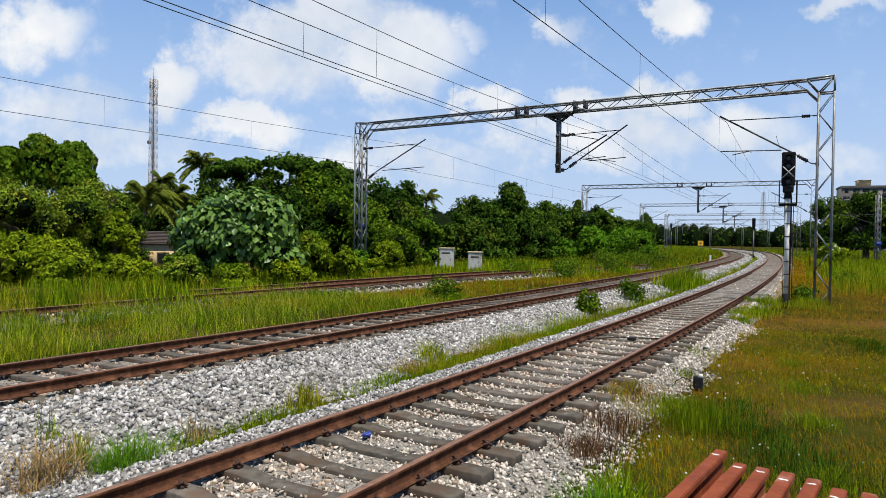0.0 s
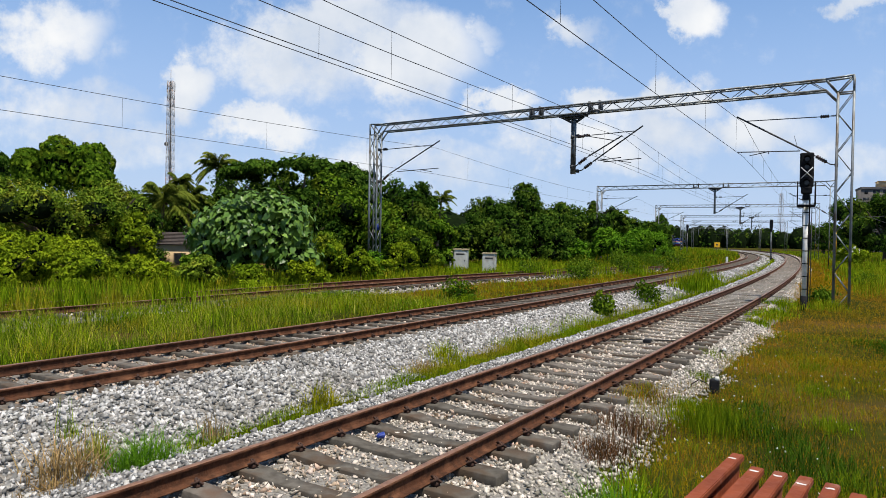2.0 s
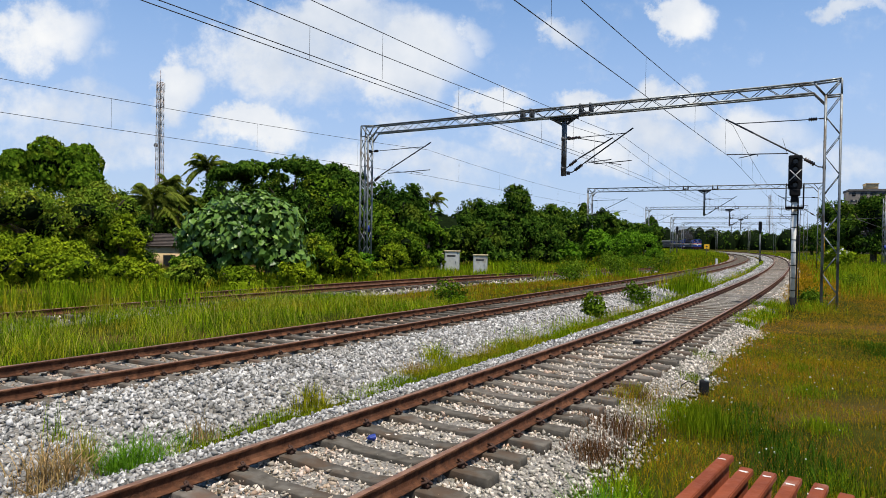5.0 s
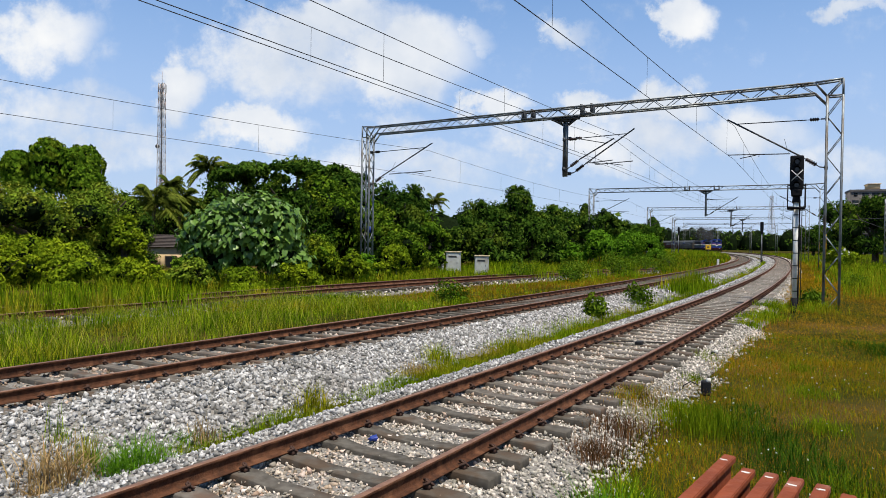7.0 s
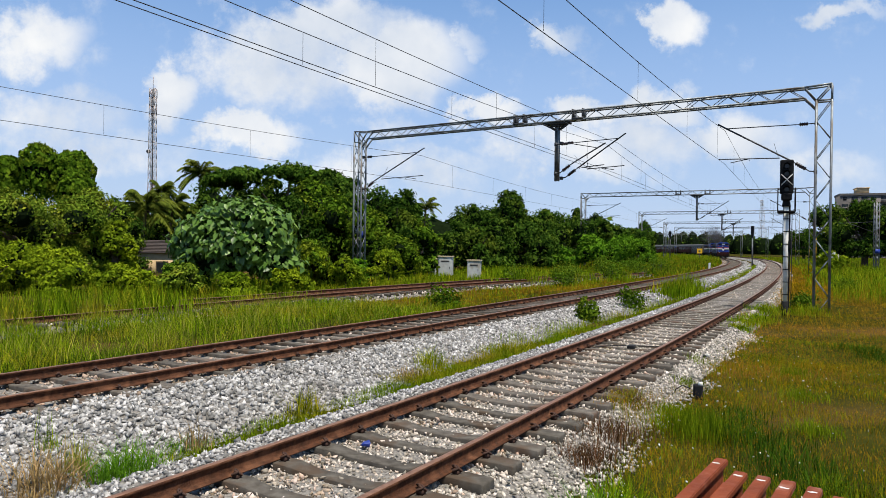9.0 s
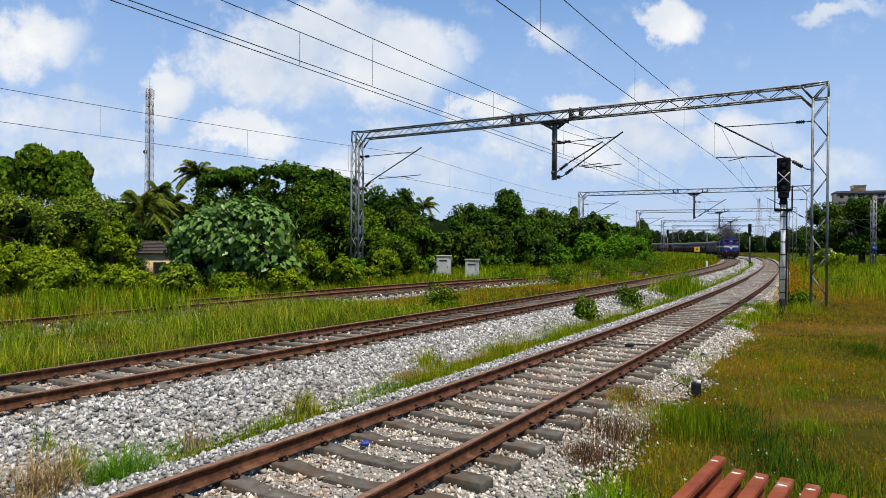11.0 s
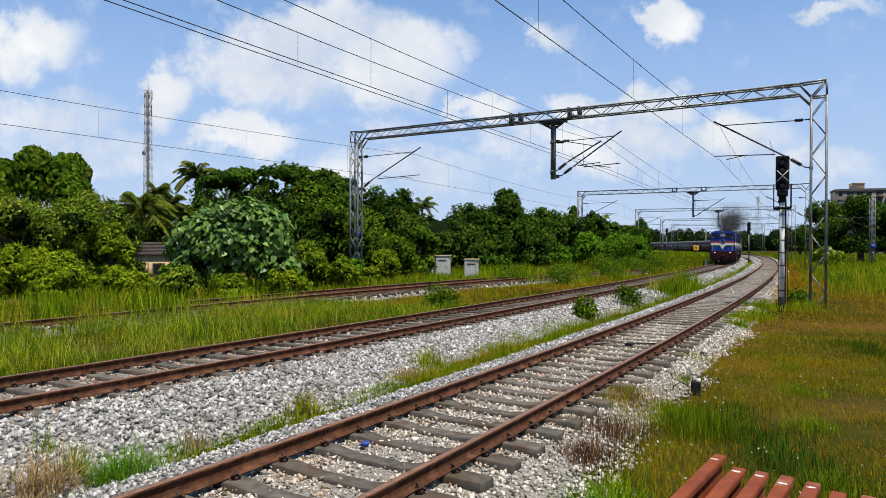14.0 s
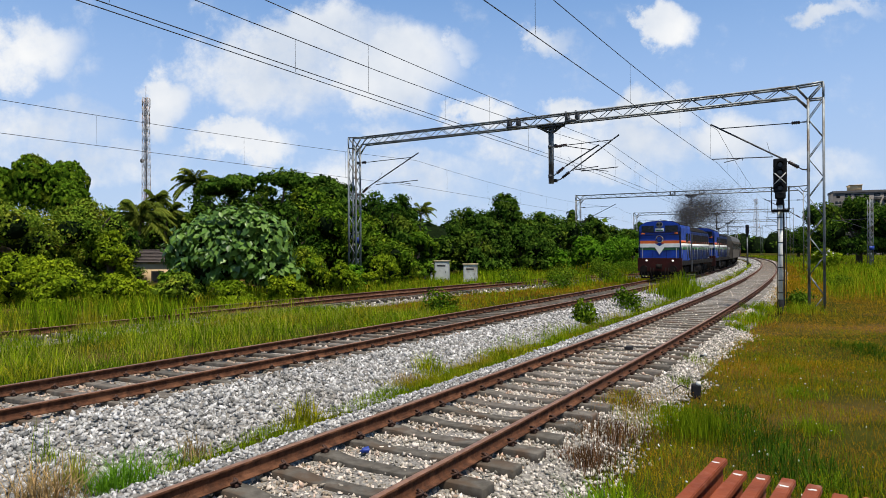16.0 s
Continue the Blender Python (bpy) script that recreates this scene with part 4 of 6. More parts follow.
def bungalow(x, y, turn):
    ob = empty("bungalow", pose(x, y, -1.45, 0, 0, turn), "small cream-walled house with a dark tiled roof among trees", "house")
    piece("wall", joined(boxes([(-2.3, 2.3, -3, -2.8, 0, 2.7), (-2.3, 2.3, 2.8, 3, 0, 2.7), (-2.3, -2.1, -2.8, 2.8, 0, 2.7), (2.1, 2.3, -2.8, 2.8, 0, 2.7)])), CREAM, ob)
    bm = bmesh.new()
    vs = [bm.verts.new(v) for v in ((-2.6, -3.2, 2.7), (2.6, -3.2, 2.7), (2.6, 3.2, 2.7), (-2.6, 3.2, 2.7), (-1.2, 0, 3.8), (1.2, 0, 3.8))]
    for f in ((0, 1, 5, 4), (1, 2, 5), (2, 3, 4, 5), (3, 0, 4), (3, 2, 1, 0)):
        bm.faces.new([vs[i] for i in f])
    roof = part("roof", bm, ROOF, ob, "dark brown tiled hip roof")
    for k in range(9):
        z = 2.72 + k * .122
        yy = -3.2 + k * .356
        hx = 2.6 - k * .155
        piece("tile_course", boxes([(-hx, hx, yy - .02, yy + .05, z + .0, z + .05)]), ROOF, roof)
    for wx in (-.9, 1.0):
        win = part("window", box_bm(wx - .5, wx + .5, -3.05, -3.004, 1.0, 2.0, .01), BARK, ob, "dark shuttered window")
        part("pane", box_bm(wx - .4, wx + .4, -3.07, -3.052, 1.1, 1.9), LENS, win)


CREAM = material("cream_plaster", (0.55, 0.40, 0.22), (0.46, 0.33, 0.18), 1.5, 0.9, 0, 0.2)
ROOF = material("brown_roof_tiles", (0.075, 0.058, 0.052), (0.045, 0.037, 0.034), 2.5, 0.85, 0, 0.5)
bungalow(-25.2, 60.0, 8)


def apartment_block(x, y, turn, wide, storeys, label, cap=True):
    ob = empty("apartment_building", pose(x, y, -1, 0, 0, turn), label, "building", "apartment buildings")
    H = storeys * 3.1
    piece("wall", boxes([(-wide / 2, wide / 2, -7, 7, 0, H)]), CONCRETE, ob)
    part("parapet", box_bm(-wide / 2 - .3, wide / 2 + .3, -7.3, 7.3, H, H + .9), CONCRETE, ob)
    if cap:
        piece("stair_head", joined(boxes([(-6.0, -1.4, -4, 4, H + .9, H + 3.4), (-6.3, -1.1, -4.3, 4.3, H + 3.4, H + 3.7)])), CREAM, ob, "cream rooftop stair head")
    bays = int(wide / 3.6)
    for s in range(storeys):
        for b in range(bays):
            bx = -wide / 2 + (b + .5) * wide / bays
            if (b + s) % 3 == 2:
                piece("window", boxes([(bx - .7, bx + .7, -7.05, -7.005, s * 3.1 + 1.0, s * 3.1 + 2.4)]), LENS, ob)
            else:
                bal = piece("balcony", joined(boxes([(bx - 1.5, bx + 1.5, -8.4, -7.005, s * 3.1 + .0, s * 3.1 + .18), (bx - 1.5, bx + 1.5, -8.4, -8.28, s * 3.1 + .18, s * 3.1 + 1.1)])), CONCRETE, ob)
                piece("opening", boxes([(bx - 1.2, bx + 1.2, -7.05, -7.005, s * 3.1 + .2, s * 3.1 + 2.5)]), LENS, bal)


CONCRETE = material("raw_concrete", (0.17, 0.152, 0.138), (0.115, 0.104, 0.097), 0.5, 0.9, 0, 0.1, c=(0.14, 0.125, 0.115), c_scale=0.15)
apartment_block(191.0, 300.0, -22, 26, 9, "unfinished grey apartment block above the trees")
apartment_block(207.0, 300.0, -22, 11, 9, "pale apartment tower above the trees", False)
# wires over the far yard: lattice mast beyond the grass on the right-hand side
mast = empty("lattice_mast", pose(52.0, 80.5, -.45), "grey lattice mast standing in tall grass", "mast")
piece("column", bars(lattice((0, 0, 0), (0, 0, 8.5), (1, 0, 0), (0, 1, 0), (.4, .4), .05, .04, .7)), STEEL, mast)
piece("bracket", bars([((0, 0, 6.2), (-5.2, -1, 5.9), .05, .05), ((0, 0, 4.8), (-4.0, -1, 5.95), .05, .05)]), STEEL_DARK, mast)
piece("number_plate", boxes([(-.3, .3, -.27, -.23, 2.4, 2.9)]), BLUE_PLATE, mast, "small blue enamel plate")


# ---- vegetation ----
RNG = np.random.default_rng(11)


def leaf_quads(P, Nrm, size, rng, long=1.5, droop=0.25):
    """Kite-shaped leaves at P, roughly facing Nrm, folded a little."""
    n = len(P)
    nr = Nrm + rng.normal(0, .55, (n, 3))
    nr /= np.linalg.norm(nr, axis=1)[:, None]
    a = np.cross(nr, rng.normal(size=(n, 3)))
    a /= np.linalg.norm(a, axis=1)[:, None]
    a[:, 2] -= droop
    b = np.cross(nr, a)
    s = (size * rng.uniform(.55, 1.35, n))[:, None]
    a, b = a * s * long / 2, b * s * .42
    fold = nr * s * .16
    V = np.stack([P - a, P + b + fold, P + a, P - b + fold], 1)
    return V.reshape(-1, 3), np.arange(4 * n).reshape(-1, 4)


def crown_points(clumps, total, rng):
    """Points and outward directions on many small lobes over the clumps (centre, radii)."""
    P, N = [], []
    w = np.array([c[3] * c[4] + c[4] * c[5] + c[3] * c[5] for c in clumps])
    for c, k in zip(clumps, (w / w.sum() * total).astype(int)):
        ctr, rad = np.array(c[:3]), np.array(c[3:])
        lobes = max(10, int(18 + k / 85))
        d = rng.normal(size=(lobes, 3))
        d /= np.linalg.norm(d, axis=1)[:, None]
        d[:, 2] = np.where(d[:, 2] < -.7, -d[:, 2], d[:, 2])
        lc = ctr + d * rad * rng.uniform(.45, .78, (lobes, 1))
        lr = rng.uniform(.15, .36, lobes) * rad.mean()
        j = rng.integers(0, lobes, k)
        q = rng.normal(size=(k, 3))
        q /= np.linalg.norm(q, axis=1)[:, None]
        q[:, 2] = np.abs(q[:, 2]) * np.where(rng.uniform(size=k) < .6, 1, -1)
        rr = rng.uniform(.72, 1.08, k) ** .7
        P.append(lc[j] + q * (lr[j] * rr)[:, None] * (1, 1, .85) + rng.normal(0, .06 * rad.mean(), (k, 3)))
        N.append(q + d[j] * .6 + (0, 0, .35))
    return np.vstack(P), np.vstack(N)


def heap(x, y, z0, z1, hw, rng, low=0.0):
    """Clumps that fill a crown between two heights, uneven."""
    h = z1 - z0
    cl = [(x, y, z0 + h * .55, hw * .62, hw * .62, h * .43)]
    for k in range(6):
        a = k * 1.047 + rng.uniform(-.4, .4)
        r = hw * rng.uniform(.45, .68)
        zz = z0 + h * rng.uniform(.32 - low, .70)
        cl.append((x + math.cos(a) * r, y + math.sin(a) * r, zz, hw * rng.uniform(.32, .5), hw * rng.uniform(.32, .5), min(h * rng.uniform(.24, .36), zz - z0)))
    cl.append((x + rng.uniform(-.25, .25) * hw, y, z1 - h * .2, hw * .4, hw * .4, h * .2))
    return cl


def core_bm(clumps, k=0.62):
    """Dark blobs well inside the leaves that stand in for the crown's inner shade."""
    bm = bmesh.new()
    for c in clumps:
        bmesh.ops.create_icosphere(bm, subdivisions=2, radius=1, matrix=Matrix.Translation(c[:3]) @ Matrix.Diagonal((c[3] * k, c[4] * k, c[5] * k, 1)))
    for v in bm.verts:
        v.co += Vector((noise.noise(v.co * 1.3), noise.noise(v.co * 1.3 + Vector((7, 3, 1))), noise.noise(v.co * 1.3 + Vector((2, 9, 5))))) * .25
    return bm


# near-black green: the shade inside the crowns, put into a colour
CROWN_SHADE = material("painted_crown_shade", (0.01, 0.018, 0.006), (0.006, 0.01, 0.004), 2, 0.95, spec=0.0)


def trunk_tube(x, y, z0, z1, r, limbs, hw, rng):
    pcs = [tube([(x, y, z0 - .3), (x + .1 * r, y, z0 + (z1 - z0) * .3), (x + r * .8, y + r * .4, z0 + (z1 - z0) * .7)], [r * 1.25, r, r * .6], 9)]
    for k in range(limbs):
        a = rng.uniform(0, 6.28)
        s = z0 + (z1 - z0) * rng.uniform(.25, .5)
        e = (x + math.cos(a) * hw * .55, y + math.sin(a) * hw * .55, z0 + (z1 - z0) * rng.uniform(.55, .8))
        pcs.append(tube([(x, y, s), ((x + e[0]) / 2, (y + e[1]) / 2, s * .45 + e[2] * .55), e], [r * .55, r * .4, r * .15], 6))
    return joined(*pcs)


KINDS = {"sunlit_leaves": "sunlit olive-green", "fresh_creeper_leaves": "bright green creeper-covered", "tree_leaves": "green leafy", "dark_leaves": "dense dark green", "yellow_green_leaves": "bright yellow-green"}


def tree(x, y, z0, z1, hw, mat, size, count):
    z0 = max(z0, -.4)
    ob = empty("tree", Matrix(), KINDS[mat.name] + " broadleaf tree with an uneven crown", "tree", "broadleaf trees")
    cl = heap(x, y, z0 + .1 * (z1 - z0), z1, hw, RNG, .12)
    for k in range(5):
        a = k * 1.257 + RNG.uniform(-.3, .3)
        cl.append((x + math.cos(a) * hw * .55, y + math.sin(a) * hw * .55, z0 + (z1 - z0) * .14, hw * .5, hw * .5, (z1 - z0) * .17))
    piece("trunk", trunk_tube(x, y, -.6, z1, .12 + hw * .05, 6, hw, RNG), BARK, ob, smooth=True)
    P, N = crown_points(cl, int(count * 1.25), RNG)
    piece("crown", leaf_quads(P, N, size * .78, RNG), mat, ob)
    tagged(part("inner_mass", core_bm(cl, .46), CROWN_SHADE, ob), kind="stuff")


def shrub(x, y, z0, z1, hw, mat, size, count):
    z0 = -.45
    ob = empty("shrub", Matrix(), KINDS[mat.name] + " shrub growing from the grass", "shrub", "shrubs")
    cl = heap(x, y, z0, z1, hw, RNG, .25)
    piece("stems", trunk_tube(x, y, z0 - .1, z1, .04, 7, hw, RNG), BARK, ob)
    P, N = crown_points(cl, int(count * 1.15), RNG)
    piece("foliage", leaf_quads(P, N, size * .85, RNG), mat, ob)
    tagged(part("inner_mass", core_bm(cl, .36), CROWN_SHADE, ob), kind="stuff")


shrub(-20.9, 33.0, -0.7, 2.2, 2.2, LEAF_YELLOW, 0.128, 4160)
shrub(-18.7, 33.5, -0.8, 1.9, 2.0, LEAF_YELLOW, 0.128, 4160)
shrub(-16.8, 34.5, -0.8, 0.7, 1.6, LEAF_YELLOW, 0.128, 4160)
shrub(-15.1, 36.0, -0.8, 0.3, 1.5, LEAF_YELLOW, 0.128, 4160)
shrub(-23.4, 33.0, -0.7, 2.5, 2.2, LEAF_YELLOW, 0.128, 4160)
shrub(-7.2, 38.0, -0.2, 2.1, 1.6, LEAF_YELLOW, 0.12, 3520)
shrub(-5.3, 37.0, -0.2, 1.5, 1.2, LEAF_YELLOW, 0.12, 3520)
shrub(-3.4, 43.0, -0.3, 2.0, 1.4, LEAF_YELLOW, 0.12, 3520)
shrub(-3.0, 47.5, -0.0, 2.4, 1.6, LEAF_YELLOW, 0.12, 3520)
shrub(-4.2, 40.0, -0.3, 0.9, 1.0, LEAF_YELLOW, 0.12, 3520)
shrub(-12.6, 33.0, -0.7, 1.4, 1.5, LEAF, 0.136, 4800)
shrub(-7.8, 38.0, -0.3, 2.5, 1.9, LEAF, 0.136, 4800)
shrub(-3.3, 46.0, -0.2, 2.9, 2.1, LEAF, 0.136, 4800)
tree(-45.5, 96, -.4, 8.9, 4.5, LEAF_DARK, 0.34, 4500)
tree(-31.1, 84, -.4, 7.3, 4.0, LEAF_DARK, 0.32, 5200)
tree(-37.3, 90, -.4, 7.0, 4.5, LEAF_DARK, 0.32, 4500)
tree(-25.6, 82, -.4, 9.8, 5.0, LEAF_DARK, 0.32, 5200)
tree(-26.3, 75, -.4, 6.5, 3.6, LEAF_DARK, 0.30, 4600)
tree(-27.7, 56, -.4, 4.9, 3.2, LEAF_DARK, 0.26, 5600)
tree(-25.9, 74, -.4, 7.9, 3.0, LEAF_DARK, 0.30, 4200)
tree(-31.6, 78, -.4, 7.1, 2.6, LEAF_DARK, 0.30, 3600)
tree(-25.0, 41.0, -0.6, 5.1, 4.7, LEAF_MID, 0.165, 16000)
tree(-23.6, 45.0, -0.4, 5.9, 3.6, LEAF_MID, 0.165, 16000)
tree(-31.5, 46.0, -0.6, 6.2, 3.7, LEAF_MID, 0.165, 16000)
tree(-20.5, 42.0, -0.2, 3.6, 1.6, LEAF_YELLOW, 0.192, 6880)
tree(-11.1, 49.0, -0.4, 5.9, 3.1, LEAF_DARK, 0.256, 10320)
tree(-8.3, 56.0, -0.3, 8.1, 4.2, LEAF_DARK, 0.256, 10320)
tree(-3.8, 53.0, -0.3, 6.7, 3.1, LEAF_DARK, 0.256, 10320)
tree(-12.2, 46.0, 0.1, 4.9, 2.3, LEAF_DARK, 0.256, 10320)
tree(-9.6, 52.0, 1.2, 7.3, 3.7, LEAF, 0.24, 8256)
tree(-5.2, 49.0, 0.1, 5.2, 2.5, LEAF, 0.24, 8256)
tree(-2.2, 52.0, -0.0, 4.6, 2.4, LEAF, 0.24, 8256)
tree(3.5, 64.0, 0.0, 6.3, 3.5, LEAF_DARK, 0.256, 9632)
tree(6.8, 68.0, -0.1, 8.2, 3.4, LEAF_DARK, 0.256, 9632)
tree(10.7, 73.0, 0.4, 6.5, 3.7, LEAF_DARK, 0.272, 8256)
tree(15.1, 84.0, 0.3, 6.8, 3.9, LEAF_DARK, 0.299, 6604)
tree(8.0, 66.0, 0.2, 4.8, 4.2, LEAF_DARK, 0.272, 8256)
tree(2.9, 63.0, 0.1, 4.4, 4.2, LEAF_DARK, 0.272, 8256)
tree(23.3, 101.0, 0.9, 7.5, 2.5, LEAF_DARK, 0.396, 4953)
tree(29.2, 112.0, 0.8, 6.3, 4.2, LEAF_DARK, 0.396, 4953)
tree(19.7, 99.0, 0.9, 8.4, 1.4, LEAF_DARK, 0.396, 4953)
tree(38.4, 128.0, 1.1, 7.6, 2.4, LEAF_DARK, 0.396, 4953)
tree(34.3, 122.0, 1.2, 5.9, 4.1, LEAF_DARK, 0.396, 4953)
shrub(10.8, 66.0, 0.0, 2.6, 3.3, LEAF_FRESH, 0.24, 4000)
shrub(17.8, 80.0, 0.3, 3.9, 3.9, LEAF_FRESH, 0.24, 4000)
shrub(25.2, 95.0, 0.5, 4.2, 4.4, LEAF_FRESH,
      0.24, 4000)
shrub(31.0, 107.0, 0.5, 3.8, 4.0, LEAF_FRESH, 0.24, 4000)
tree(70.6, 122.0, 0.8, 11.0, 4.6, LEAF_DARK, 0.34, 8500)
tree(65.4, 104.0, 1.1, 10.6, 5.7, LEAF_DARK, 0.34, 8500)
tree(68.3, 100.0, 1.2, 10.0, 5.0, LEAF_DARK, 0.34, 8500)
tree(99.5, 185.0, 0.7, 8.5, 5.4, LEAF_DARK, 0.34, 8500)


shrub(-14.6, 31.2, -0.5, 1.0, 1.5, LEAF_YELLOW, 0.13, 3000)
shrub(-12.2, 31.6, -0.5, 1.2, 1.5, LEAF_MID, 0.13, 3000)
shrub(-9.6, 31.2, -0.5, 0.8, 1.4, LEAF_YELLOW, 0.13, 2600)
shrub(-7.4, 33.0, -0.5, 1.0, 1.4, LEAF_YELLOW, 0.13, 2800)
shrub(-17.6, 31.0, -0.5, 1.3, 1.6, LEAF_YELLOW, 0.13, 3200)
shrub(-20.6, 30.6, -0.5, 1.6, 1.9, LEAF_YELLOW, 0.13, 3600)
shrub(-5.2, 40.5, -0.5, 1.3, 1.6, LEAF_FRESH, 0.14, 2600)


def heart_leaves(P, Nrm, size, rng):
    """Large drooping heart-shaped leaves, each of six corners."""
    n = len(P)
    nr = Nrm + rng.normal(0, .45, (n, 3))
    nr /= np.linalg.norm(nr, axis=1)[:, None]
    a = np.tile((0, 0, -1.0), (n, 1)) + rng.normal(0, .4, (n, 3))
    a -= nr * np.sum(a * nr, 1)[:, None]
    a /= np.linalg.norm(a, axis=1)[:, None]
    b = np.cross(nr, a)
    s = (size * rng.uniform(.6, 1.25, n))[:, None]
    lift = nr * s * .12
    V = np.stack([P, P - a * s * .12 + b * s * .3 + lift, P + a * s * .3 + b * s * .42 + lift, P + a * s * 1.0, P + a * s * .3 - b * s * .42 + lift, P - a * s * .12 - b * s * .3 + lift], 1).reshape(-1, 3)
    i = 6 * np.arange(n)[:, None]
    F = np.concatenate([i + (0, 1, 2, 3), i + (0, 3, 4, 5)], 0)
    return V, F


def broad_leaf_tree():
    ob = empty("broad_leaved_tree", Matrix(), "bushy tree with large pale heart-shaped leaves", "tree", "broadleaf trees")
    cl = [(-12.3, 34.5, 2.0, 2.0, 1.7, 1.9), (-9.3, 34.0, 2.3, 2.2, 1.8, 2.2), (-10.6, 33.8, 3.0, 1.5, 1.5, 1.5), (-13.2, 34.6, 1.2, 1.2, 1.2, 1.2),
          (-8.2, 33.6, 1.1, 1.5, 1.3, 1.5), (-11.3, 33.4, 1.1, 1.8, 1.3, 1.4), (-12.0, 34.2, 3.2, 1.0, 1.0, 1.0), (-10.6, 33.3, 1.8, 2.0, 1.3, 1.8), (-9.6, 33.6, 3.4, 1.4, 1.2, 1.2), (-11.6, 33.6, 2.6, 1.5, 1.2, 1.4)]
    piece("trunk", trunk_tube(-10.6, 34.6, -.6, 4.2, .2, 9, 2.6, RNG), BARK, ob, smooth=True)
    P, N = crown_points(cl, 8000, RNG)
    piece("crown", heart_leaves(P, N, .33, RNG), LEAF_BIG, ob)
    tagged(part("inner_mass", core_bm(cl, .5), CROWN_SHADE, ob), kind="stuff")


broad_leaf_tree()


def rain_tree(x, y, z, hw):
    ob = empty("spreading_tree", Matrix(), "wide flat-topped spreading tree above the others", "tree", "broadleaf trees")
    cl = []
    for k in range(26):
        a, r = RNG.uniform(0, 6.28), hw * math.sqrt(RNG.uniform(0, 1))
        top = z - 1.5 * (r / hw) ** 2
        cl.append((x + math.cos(a) * r, y + math.sin(a) * r * .6, top - .5, 1.9, 1.9, .5))
    piece("trunk", trunk_tube(x, y, -.6, z, .5, 12, hw * 1.3, RNG), BARK, ob, smooth=True)
    P, N = crown_points(cl, 12000, RNG)
    piece("crown", leaf_quads(P, N, .30, RNG), LEAF_DARK, ob)


rain_tree(-16.7, 70.0, 10.3, 7.6)
tree(-16.2, 76.0, 0.0, 10.0, 6.5, LEAF_DARK, 0.36, 8000)
tree(-19.0, 69.0, 0.0, 8.6, 5.0, LEAF_DARK, 0.32, 6880)
tree(-13.0, 68.0, 0.0, 8.8, 5.0, LEAF_DARK, 0.32, 6880)


def creeper_domes(domes, mat, leaf, count, label):
    """A tree smothered by creepers: smooth steep-sided domes (x, y, top, half width) over one trunk."""
    ob = empty("creeper_covered_tree", Matrix(), label, "tree", "broadleaf trees")
    V, core = [], []
    for x, y, top, r in domes:
        q = RNG.normal(size=(count, 3))
        q /= np.linalg.norm(q, axis=1)[:, None]
        z = q[:, 2]
        bulge = 1 + .07 * np.sin(q[:, 0] * 7 + x) * np.sin(z * 6) + .05 * np.sin(q[:, 1] * 11 + z * 9)
        R = np.array((r, r, r * 1.15))
        P = np.array((x, y, top - r * 1.15)) + q * R * (bulge * RNG.uniform(.88, 1.03, count))[:, None]
        low = z < -.1
        P[low, 2] -= RNG.uniform(0, 1, low.sum()) * r * .9
        V.append(leaf_quads(P, q + (0, 0, .3), leaf, RNG, 1.4, .6))
        core.append((x, y, top - r * 1.3, r * .95, r * .95, r * 1.2))
    piece("crown", joined(*V), mat, ob)
    tagged(part("inner_mass", core_bm(core, .85), CROWN_SHADE, ob), kind="stuff")
    x, y, top, r = domes[0]
    piece("trunk", trunk_tube(x, y, -.6, top - r, .35, 5, r, RNG), BARK, ob, smooth=True)


creeper_domes([(-45.6, 76.0, 13.05, 2.15), (-42.3, 77.0, 12.40, 2.18), (-48.6, 75.0, 11.54, 1.55), (-40.2, 74.0, 9.76, 1.84)], LEAF, .26, 4200, "tall tree smothered in dense dark creepers, in rounded domes")
creeper_domes([(-59.1, 85.0, 12.30, 1.61)], LEAF_DARK, .24, 3000, "tall tree smothered in dark creepers")


